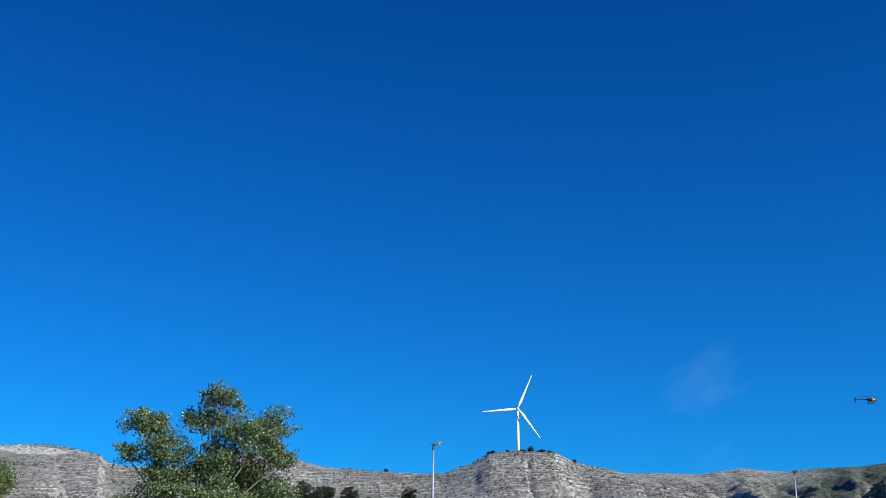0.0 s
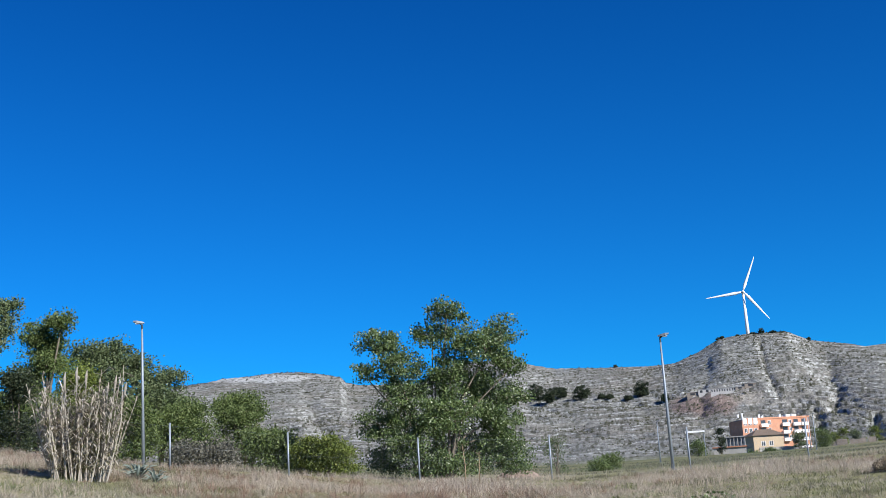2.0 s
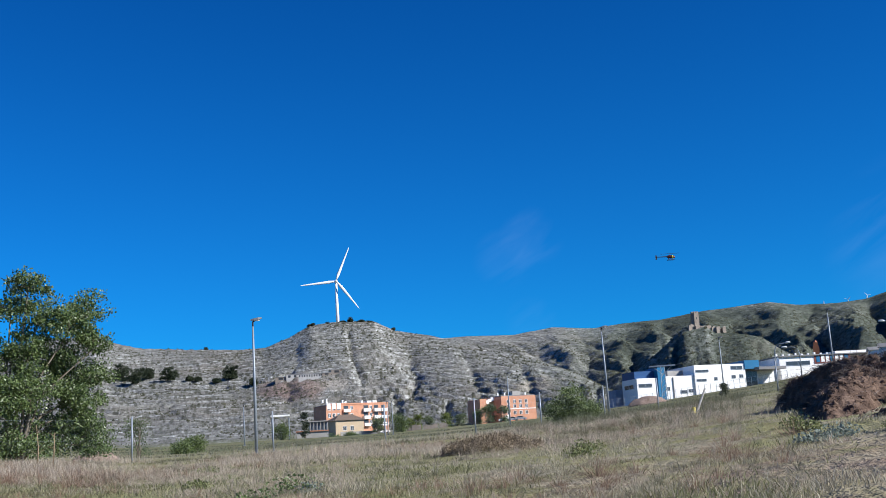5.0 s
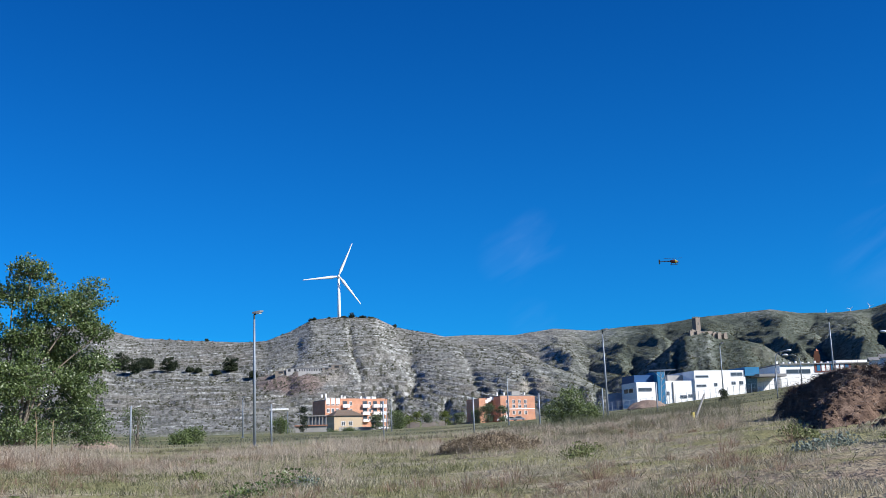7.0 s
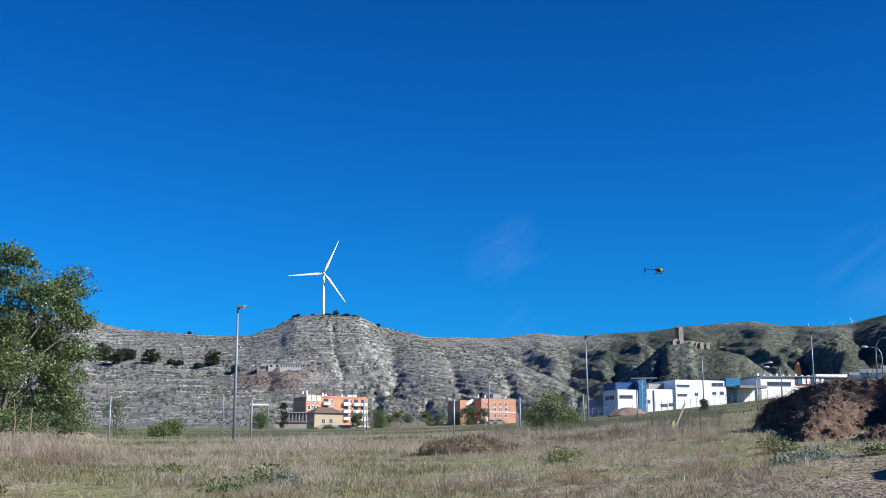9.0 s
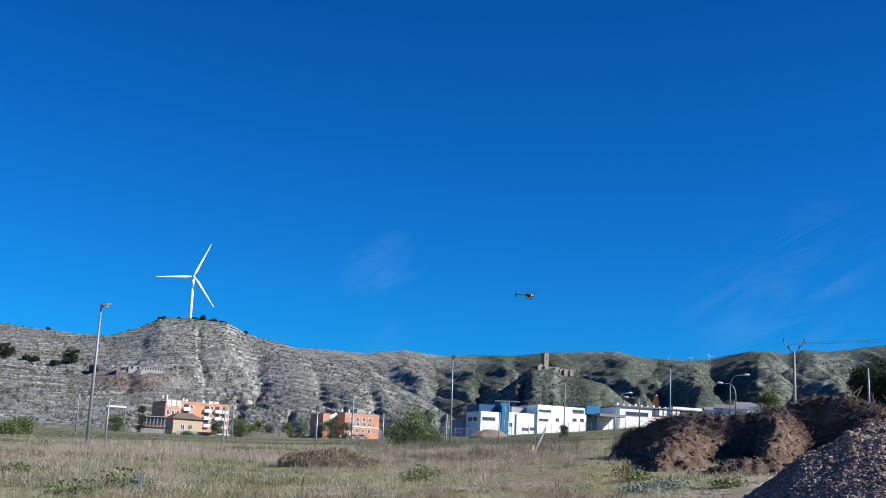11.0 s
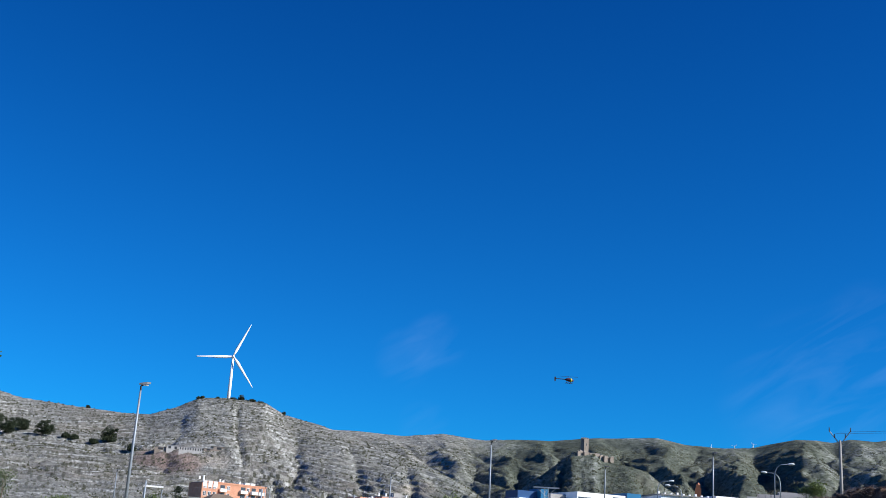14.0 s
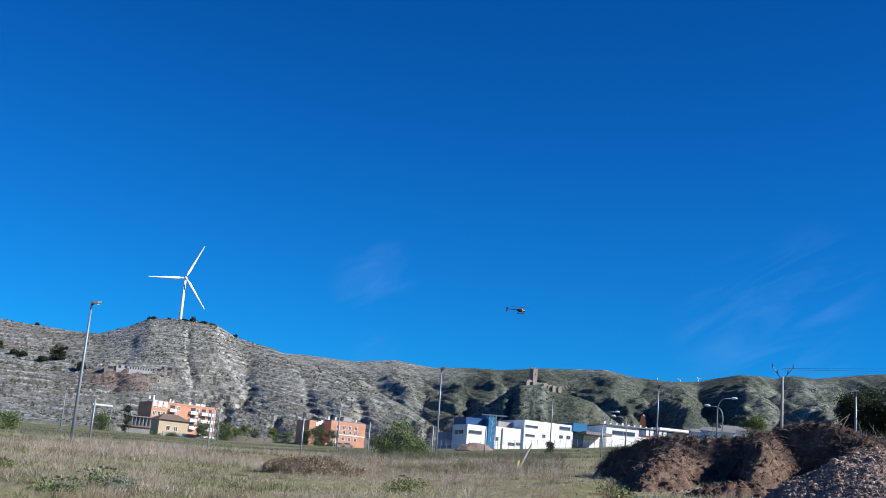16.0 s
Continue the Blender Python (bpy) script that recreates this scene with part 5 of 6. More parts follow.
for i, (a, e, w, h) in enumerate(((-11.87, 7.30, 7, 7), (-12.27, 7.19, 6, 4), (-11.36, 7.17, 10, 5), (-10.88, 7.10, 8, 5), (-13.96, 7.11, 4, 4), (-13.01, 7.13, 5, 3), (-9.72, 6.70, 3, 3), (-19.10, 6.16, 3, 3), (-13.78, 7.16, 3, 3))):
    shrub((a, e), 0, w, h, float(crest_range(a)) - 4, LEAF_DARK, 120 + i, "dark bush on the hill crest", 0.8, 30, 22, 0.7)


# ---- reeds ----
def reed_clump():
    s = Site(-45.5, 36)
    root = s.root("giant_reed_clump")
    rng = np.random.default_rng(5)
    straw = leaf_material("dry_reed", (0.34, 0.30, 0.24), (0.56, 0.51, 0.43), (0.70, 0.65, 0.56), 0.7)
    green = leaf_material("green_reed_blades", (0.12, 0.13, 0.06), (0.24, 0.24, 0.13), (0.36, 0.34, 0.22), 0.6)
    x0, x1 = s.x(-46.75), s.x(-44.3)
    tips = []
    for i in range(115):
        x = rng.uniform(x0, x1)
        y = rng.uniform(-0.9, 0.9)
        h = rng.uniform(1.7, 2.8) * (1.0 if rng.random() < 0.85 else 1.2)
        lean = (x - (x0 + x1) / 2) * rng.uniform(0.3, 0.75) + rng.normal() * 0.2
        p = Vector((x, y, -0.1))
        q = Vector((x + lean, y + rng.normal() * 0.1, h))
        part("reed_stem", tubem([p, p.lerp(q, 0.5) + Vector((rng.normal() * 0.05, 0, 0)), q], [0.022, 0.017, 0.008], 5), straw, root)
        tips.append((p, q, h))
    for mat, name, n in ((straw, "dry_leaves", 2400), (green, "green_leaves", 1700)):
        v, f = [], []
        for _ in range(n):
            p, q, h = tips[rng.integers(len(tips))]
            t = rng.uniform(0.12, 1.0)
            if name == "green_leaves" and p.x < (x0 + x1) / 2 and rng.random() < 0.6:
                continue
            c = p.lerp(q, t)
            a = rng.uniform(0, 6.28)
            l = rng.uniform(0.25, 0.6)
            d = Vector((math.cos(a) * 0.6, math.sin(a) * 0.6, rng.uniform(-0.2, 0.9))).normalized()
            u = d.cross(Vector((0, 0, 1))).normalized() * 0.018
            m = c + d * l * 0.6
            e = m + Vector((d.x, d.y, -0.5)).normalized() * l * 0.45
            k = len(v)
            v += [tuple(c - u), tuple(c + u), tuple(m + u), tuple(m - u), tuple(e)]
            f += [(k, k + 1, k + 2, k + 3), (k + 3, k + 2, k + 4)]
        ob = new(name, mesh_from(name, v, f, mat, False))
        ob.parent = root
        tagged(ob, "long drooping reed blades", kind="stuff")
    for x, z in (((-46.33, 7.19)), ((-45.78, 7.44)), ((-44.32, 6.68)), ((-43.96, 6.99)), ((-43.50, 6.64)), ((-45.33, 7.28))):
        X, Z = s.x(x), s.z(z)
        part("plume", tubem([(X * 0.85, 0, Z - 1.6), (X * 0.95, 0, Z - 0.6), (X, 0, Z - 0.2), (X + 0.03, 0, Z)], [0.012, 0.014, 0.045, 0.01], 6), straw, root, "straw-coloured seed plume")
    tagged(root, "tall clump of dry straw-coloured giant reeds", "reeds")


reed_clump()


def rosette(az, r, size, mat, seed, label, n=26):
    s = Site(az, r)
    rng = random.Random(seed)
    root = s.root("thistle_plant")
    for i in range(n):
        a = rng.uniform(0, 6.28)
        e = rng.uniform(0.3, 1.3)
        l = size * rng.uniform(0.7, 1.2)
        d = Vector((math.cos(a) * math.cos(e), math.sin(a) * math.cos(e), math.sin(e)))
        u = d.cross(Vector((0, 0, 1))).normalized() * size * 0.06
        p, m, q = Vector((0, 0, 0.02)), d * l * 0.6, d * l + Vector((0, 0, -0.25 * l))
        bm = bmesh.new()
        up = Vector((0, 0, size * 0.03))
        v = [bm.verts.new(c) for c in (p - u * 0.3, p + u * 0.3, m + u, m - u, q, m + up * 2)]
        bm.faces.new((v[0], v[1], v[2], v[5]))
        bm.faces.new((v[0], v[5], v[3]))
        bm.faces.new((v[5], v[2], v[4]))
        bm.faces.new((v[3], v[5], v[4]))
        part("leaf", bm, mat, root)
    tagged(root, label, "plant", "thistles")


WEEDLEAF = leaf_material("weed_leaves", (0.10, 0.125, 0.045), (0.2, 0.225, 0.09), (0.34, 0.34, 0.17))


def weed(az, r, size, mat, seed, label):
    """A low leafy weed: a few stems and a loose dome of small leaves."""
    s = Site(az, r)
    root = s.root("weed")
    rng = np.random.default_rng(seed)
    for i in range(6):
        a, e = rng.uniform(0, 6.28), rng.uniform(0.7, 1.4)
        d = Vector((math.cos(a) * math.cos(e), math.sin(a) * math.cos(e), math.sin(e))) * size
        part("stem", tubem([(0, 0, -0.03), d * 0.6, d * 1.05], [0.008, 0.006, 0.003], 4), BARK, root)
    q = rng.normal(size=(330, 3))
    q /= np.linalg.norm(q, axis=1)[:, None]
    q *= (0.35 + np.minimum(np.abs(rng.normal(size=(330, 1))), 1.3) * 0.45) * np.array([1.5, 1.5, 0.8]) * size
    q[:, 2] = np.abs(q[:, 2]) + 0.02
    ob = new("foliage", leaf_mesh("foliage", q, 0.06, WEEDLEAF if mat is LEAF_GREEN or mat is LEAF_OLIVE else mat, rng, 0.1))
    ob.parent = root
    tagged(root, label, "weed", "weeds")


rosette(-42.9, 39, 0.8, LEAF_GREY, 3, "blue-grey thistle beside the reeds", 40)
rosette(-42.1, 38, 0.6, LEAF_GREY, 4, "blue-grey thistle beside the reeds", 30)
for i, (a, r, z, m, lab) in enumerate(((-15.06, 24, 0.8, LEAF_POPLAR, "dark green leafy weed in dry grass"), (-17.11, 22, 0.6, LEAF_POPLAR, "green leafy weed in dry grass"), (-27.88, 21, 0.32, LEAF_GREEN, "green leafy weed in dry grass"), (-19.66, 28, 0.45, LEAF_GREEN, "green leafy weed in dry grass"),
                                       (-0.69, 28, 0.6, LEAF_OLIVE, "olive-green weed in dry grass"), (9.74, 29, 0.55, LEAF_OLIVE, "olive-green weed in dry grass"), (11.52, 24, 0.6, LEAF_GREY, "blue-grey thistle in the grass"), (10.43, 23.5, 0.5, LEAF_GREY, "blue-grey thistle in the grass"), (14.46, 24, 0.5, LEAF_OLIVE, "olive-green weed in dry grass"),
                                       (-19.13, 40, 0.5, LEAF_GREEN, "green leafy weed in dry grass"), (-14.30, 24, 0.45, LEAF_GREY, "blue-grey thistle in the grass"), (-0.45, 30, 0.7, LEAF_GREEN, "green leafy weed in dry grass"), (10.01, 27, 0.5, LEAF_GREEN, "green leafy weed in dry grass"))):
    weed(a, r, z * 0.62, m, 10 + i, lab)


# ---- heaps of earth, brush and gravel ----
def soil_material():
    k = Mat("dark_dug_earth", 0.95, spec=0.1)
    c = k.ramp(k.noise(2.2, 6, 0.75), [(0.3, (0.05, 0.034, 0.027)), (0.5, (0.13, 0.088, 0.066)), (0.68, (0.28, 0.20, 0.152))])
    stony = k.ramp(k.voronoi(9), [(0.08, 1.0), (0.2, 0.0)])
    c = k.mix(k.math("MULTIPLY", stony, k.ramp(k.noise(0.7, 2), [(0.45, 0.0), (0.65, 0.6)])), c, (0.30, 0.25, 0.2))
    k.color(c)
    k.bump(k.noise(7, 6, 0.75), 0.9, 0.12)
    return k.m


def gravel_material():
    k = Mat("pebbly_earth", 0.95, spec=0.1)
    k.color(k.ramp(k.noise(3, 5, 0.7), [(0.3, (0.15, 0.108, 0.086)), (0.6, (0.30, 0.225, 0.18)), (0.8, (0.46, 0.365, 0.295))]))
    k.bump(k.voronoi(6), 0.8, 0.08)
    return k.m


SOIL, PEBBLE = soil_material(), gravel_material()
HEAP_TOP = table("8.2 0.5, 8.7 1.6, 9.0 2.1, 9.4 2.5, 9.9 2.85, 10.6 3.12, 11.3 3.4, 12 3.66, 13.5 3.86, 15 3.95, 16.5 4.04, 17.2 4.15, 17.9 4.5, 18.9 4.95, 19.9 4.75, 21.2 4.25, 22.1 3.95, 25.4 3.5")
HEAP_CREST = table("8 42, 10 39.5, 13 37.6, 17 36.8, 22 36.2, 31 36")
HEAP_FOOT = table("8 41, 9.4 38.5, 10.6 33, 12 30, 13.9 28, 17.5 28.5, 22 29, 40 29")
# tipped loads: bearing of the ridge at the crest and at its foot, range of the foot, how full, slope towards and away from the sun
LOADS = ((12.7, 11.0, 29.6, 0.98, 0.40, 0.95), (16.9, 16.3, 29.0, 1.2, 0.8, 1.7), (21.3, 19.6, 29.0, 1.15, 0.6, 1.6), (25.5, 24.0, 29.0, 0.9, 0.6, 1.1))
PILE_TOP = table("12 -4, 14.9 -0.5, 16.45 0.55, 17.3 1.35, 17.81 1.8, 18.87 2.36, 20.13 3.16, 21.38 3.51, 22.24 3.52, 24.46 3.36, 26.78 2.64, 28.98 1.47")


def heap_z(az, r):
    g = ground_z(az, r)
    x, y = r * np.sin(np.radians(az)), r * np.cos(np.radians(az))
    crest = np.interp(az, *HEAP_CREST) + 0.6 * fbm(x / 2.5, y * 0, 2, 70)
    back = crest + 5.5
    gc = ground_z(az, np.clip(r, 26, 47))
    full = EYE + crest * tan_el(HEAP_TOP, az) - gc
    ragged = 0.5 * fbm(x / 1.3, y / 1.3, 3, 76)
    rise = np.where(r < crest, np.clip(1 - (crest - r) / (1.1 + ragged), 0, 1) ** 0.9, np.clip((back - r) / 5.5, 0, 1) ** 0.8)
    z = gc - 0.45 + (full + 0.45) * rise
    for a1, a0, foot, fill, sunny, shady in LOADS:
        t = np.clip((r - foot) / (crest - foot), 0, 1)
        axis = a0 + (a1 - a0) * t + 0.55 * fbm(x / 1.0, y / 1.2, 3, 74)
        d = np.radians(az - axis) * r
        tall = (EYE + crest * tan_el(HEAP_TOP, a1) - gc) * fill * t ** 0.75
        fall = np.where(d > 0, sunny * d * d / (d + 0.5), shady * d * d / (0.12 - d))
        z = np.maximum(z, gc - 0.3 + np.where(r < crest + 1, tall - np.abs(fall), -1))
    for a, q, wide, deep in ((14.6, 33.0, 1.1, 1.6), (18.8, 33.0, 1.2, 1.9)):
        z = z - deep * np.exp(-(np.radians(az - a) * r / (0.59 * wide)) ** 2 - ((r - q) / 2.6) ** 2)
    # low spill of brush and earth in front
    z = np.maximum(z, gc - 0.15 + 0.42 * np.exp(-(np.radians(az - 15.6) * r / 1.5) ** 2 - ((r - 28.8) / 0.8) ** 2))
    on = np.clip((z - gc + 0.25) * 2.2, 0, 1)
    lump = 0.24 * fbm(x / 1.1, y / 1.3, 4, 71, 0.6) + 0.24 * (0.4 - np.abs(fbm(x / 0.5, y / 0.6, 3, 72))) + 0.09 * fbm(x / 0.13, y / 0.16, 2, 73)
    z = z + on * lump - 0.06
    z = np.minimum(z, EYE + r * tan_el(HEAP_TOP, az) + 0.12 + 0.1 * fbm(x / 0.4, y / 0.4, 2, 75))
    z = np.maximum(z, g - 0.12)
    return np.where((az < 8.3) | (r > back), g - 0.35, z)


def pile_z(az, r):
    g = ground_z(az, r)
    foot, crest, back = 15.5 + 0.02 * (az - 24) ** 2, 19.5, 25.0
    x, y = r * np.sin(np.radians(az)), r * np.cos(np.radians(az))
    zt = EYE + crest * tan_el(PILE_TOP, az)
    t = np.clip((r - foot) / (crest - foot), 0, 1)
    u = np.clip((back - r) / (back - crest), 0, 1)
    rise = np.where(r < crest, np.sin(t * np.pi / 2), u)
    z = g - 0.25 + np.maximum(0, zt - g + 0.25) * rise + rise * (0.15 * fbm(x / 0.6, y / 0.6, 4, 81, 0.6) + 0.06 * fbm(x / 1.8, y / 1.8, 2, 85))
    return np.where((r < foot - 0.1) | (r > back), g - 0.3, z)


def heap(name, fn, a0, a1, r0, r1, na, nr, mat, label, category):
    A, R = np.meshgrid(np.linspace(a0, a1, na), np.linspace(r0, r1, nr))
    ob = new(name, grid_mesh(name, R * np.sin(np.radians(A)), R * np.cos(np.radians(A)), fn(A, R), mat))
    return tagged(ob, label, category)


brush_heap = heap("earth_mound", heap_z, 7.6, 31, 26.0, 47.5, 380, 230, SOIL, "dark mound of dug earth and uprooted brush", "earth mound")
gravel_pile = heap("gravel_mound", pile_z, 12.5, 34, 14.6, 25.3, 240, 110, PEBBLE, "brown pebbly gravel mound beside the dark earth", "gravel mound")


def stone_verts(rng, size):
    """A lumpy eight-sided stone."""
    v = [(0, 0, 1)]
    for p in (0.95, 2.1):
        for j in range(5):
            a = 2 * math.pi * j / 5 + p
            v.append((math.sin(p) * math.cos(a), math.sin(p) * math.sin(a), math.cos(p)))
    v.append((0, 0, -1))
    v = np.array(v) * rng.uniform(0.7, 1.2, (12, 1)) * size * np.array([rng.uniform(0.8, 1.3), rng.uniform(0.8, 1.3), 0.7])
    return v


STONE_FACES = [(0, 1 + j, 1 + (j + 1) % 5) for j in range(5)] + [(1 + j, 6 + j, 1 + (j + 1) % 5) for j in range(5)] + [(1 + (j + 1) % 5, 6 + j, 6 + (j + 1) % 5) for j in range(5)] + [(6 + j, 11, 6 + (j + 1) % 5) for j in range(5)]


def pebbles():
    rng = np.random.default_rng(8)
    pebble = Mat("mixed_pebbles", 0.85, spec=0.2)
    pebble.color(pebble.ramp(pebble.island(), [(0.0, (0.12, 0.085, 0.068)), (0.5, (0.24, 0.178, 0.142)), (0.88, (0.36, 0.285, 0.232)), (1.0, (0.58, 0.50, 0.44))]))
    k2 = Mat("pale_pebble", 0.8, spec=0.2)
    k2.color(k2.ramp(k2.random(), [(0.0, (0.16, 0.115, 0.09)), (0.7, (0.27, 0.21, 0.17)), (1.0, (0.48, 0.41, 0.35))]))
    v, f = [], []
    az, r = rng.uniform(13.5, 28, 26000), rng.uniform(15.3, 20.2, 26000)
    zz = pile_z(az, r)
    on = zz - ground_z(az, r) > 0.04
    for a, q, z in zip(az[on], r[on], zz[on]):
        s = float(rng.lognormal(-4.5, 0.5))
        c = np.array([q * math.sin(radians(a)), q * math.cos(radians(a)), z + s * 0.2])
        n = len(v) * 12
        v.append(stone_verts(rng, s) + c)
        f.extend([(i + n, j + n, k + n) for i, j, k in STONE_FACES])
    ob = new("pebble_cover", mesh_from("pebble_cover", np.concatenate(v).tolist(), f, pebble.m, False))
    ob.parent = gravel_pile
    tagged(ob, "loose mixed pebbles", kind="stuff")
    shapes = [mesh_from("stone", (stone_verts(rng, 1.0)).tolist(), STONE_FACES, k2.m, False) for _ in range(6)]
    for i in range(220):
        az, r = rng.uniform(14.5, 28), rng.uniform(16, 19.8)
        if float(pile_z(np.array(az), np.array(r)) - ground_z(az, r)) < 0.04:
            continue
        s = float(rng.uniform(0.022, 0.042))
        x, y = r * math.sin(radians(az)), r * math.cos(radians(az))
        o = new("stone", shapes[i % 6])
        o.parent = gravel_pile
        o.matrix_world = Matrix.Translation((x, y, float(pile_z(np.array(az), np.array(r))) + s * 0.25)) @ Euler((0, 0, rng.uniform(0, 6))).to_matrix().to_4x4() @ Matrix.Scale(s, 4)


pebbles()


def brush():
    """Uprooted twigs and roots over the earth heap, clods at its foot."""
    rng = np.random.default_rng(9)
    dry = leaf_material("dry_brush", (0.075, 0.06, 0.056), (0.20, 0.165, 0.15), (0.42, 0.37, 0.34), 0.8)
    n = 46000
    az = rng.uniform(9, 29, n)
    foot = np.interp(az, *HEAP_FOOT)
    top = np.interp(az, *HEAP_CREST) + 1.2
    r = foot + (top - foot) * rng.uniform(0, 1, n) ** 0.5
    keep = rng.random(n) < np.where(r > top - 2.4, 0.62, 0.10)
    az, r = az[keep], r[keep]
    n = len(az)
    p = np.stack([r * np.sin(np.radians(az)), r * np.cos(np.radians(az)), heap_z(az, r) - 0.02], 1)
    l = (rng.uniform(0.08, 0.42, n) * np.where((r > 35) & (rng.random(n) < 0.12), 1.9, 1.0))[:, None]
    d = rng.normal(size=(n, 3)) * [1, 1, 0.5]
    d[:, 2] = np.abs(d[:, 2]) * 0.7
    d /= np.linalg.norm(d, axis=1)[:, None]
    w = rng.uniform(0.003, 0.012, (n, 1))
    u = np.cross(d, [0.3, 0.2, 1.0])
    u *= w / np.linalg.norm(u, axis=1)[:, None]
    m = p + d * l * 0.55 + rng.normal(size=(n, 3)) * 0.04
    q = p + d * l + rng.normal(size=(n, 3)) * 0.06 - np.array([0, 0, 0.1]) * l
    up = w * np.array([0, 0, 1.0])
    v = np.stack([p - u, p + u, p + up, m - u * 0.7, m + u * 0.7, m + up, q], 1).reshape(-1, 3)
    i = np.arange(n)[:, None] * 7
    f = np.concatenate([i + t for t in ([0, 1, 4], [0, 4, 3], [1, 2, 5], [1, 5, 4], [2, 0, 3], [2, 3, 5], [3, 4, 6], [4, 5, 6], [5, 3, 6])], 1).reshape(-1, 3).tolist()
    ob = new("brushwood", mesh_from("brushwood", v.tolist(), f, dry, False))
    ob.parent = brush_heap
    tagged(ob, "tangled dry twigs and roots", kind="stuff")
    clod = [mesh_from("clod", stone_verts(rng, 1.0).tolist(), STONE_FACES, SOIL, False) for _ in range(5)]
    for i in range(280):
        az = rng.uniform(9, 26)
        foot = float(np.interp(az, *HEAP_FOOT))
        r = foot + rng.uniform(-0.3, 4.5)
        s = float(rng.uniform(0.025, 0.075))
        x, y = r * math.sin(radians(az)), r * math.cos(radians(az))
        z = max(float(heap_z(np.array(az), np.array(r))), float(ground_z(az, r)))
        o = new("clod", clod[i % 5])
        o.parent = brush_heap
        o.matrix_world = Matrix.Translation((x, y, z)) @ Euler((rng.uniform(0, 6), 0, rng.uniform(0, 6))).to_matrix().to_4x4() @ Matrix.Scale(s, 4)
    v, f = [], []
    az, r = rng.uniform(8.6, 29, 6000), rng.uniform(27.5, 38.5, 6000)
    zz = heap_z(az, r)
    on = zz - ground_z(az, r) > 0.03
    for a, q, z in zip(az[on], r[on], zz[on]):
        s = float(rng.lognormal(-3.7, 0.6))
        c = np.array([q * math.sin(radians(a)), q * math.cos(radians(a)), z + s * 0.2])
        k = len(v) * 12
        v.append(stone_verts(rng, s) + c)
        f.extend([(i0 + k, i1 + k, i2 + k) for i0, i1, i2 in STONE_FACES])
    ob = new("loose_soil", mesh_from("loose_soil", np.concatenate(v).tolist(), f, SOIL, False))
    ob.parent = brush_heap
    tagged(ob, "loose crumbled earth", kind="stuff")
    # longer branches that stick out of the top
    for i, (az, r, l, a) in enumerate(((19.3, 36.5, 1.3, 40), (19.9, 36.3, 1.1, 60), (20.6, 36, 0.9, 115), (21.2, 36, 0.8, 100), (21.9, 35.8, 0.7, 110), (14.6, 35.6, 1.3, 55), (15.1, 35.5, 0.8, 120), (18.4, 36.4, 1.0, 30), (22.4, 35.5, 0.7, 120), (11.2, 34.5, 0.9, 50))):
        x, y = r * math.sin(radians(az)), r * math.cos(radians(az))
        p = Vector((x, y, float(heap_z(np.array(az), np.array(r))) - 0.1))
        d = Vector((math.cos(radians(a)), 0.15, math.sin(radians(a))))
        q = p + d * l
        bm = tubem([p, p.lerp(q, 0.5) + Vector((0.05, 0, 0.06)), q], [0.02, 0.014, 0.006], 5)
        tube(bm, [p.lerp(q, 0.55), p.lerp(q, 0.8) + Vector((0.12, 0.1, 0.1))], [0.010, 0.004], 4)
        b = part("branch", bm, BARK, brush_heap)


brush()


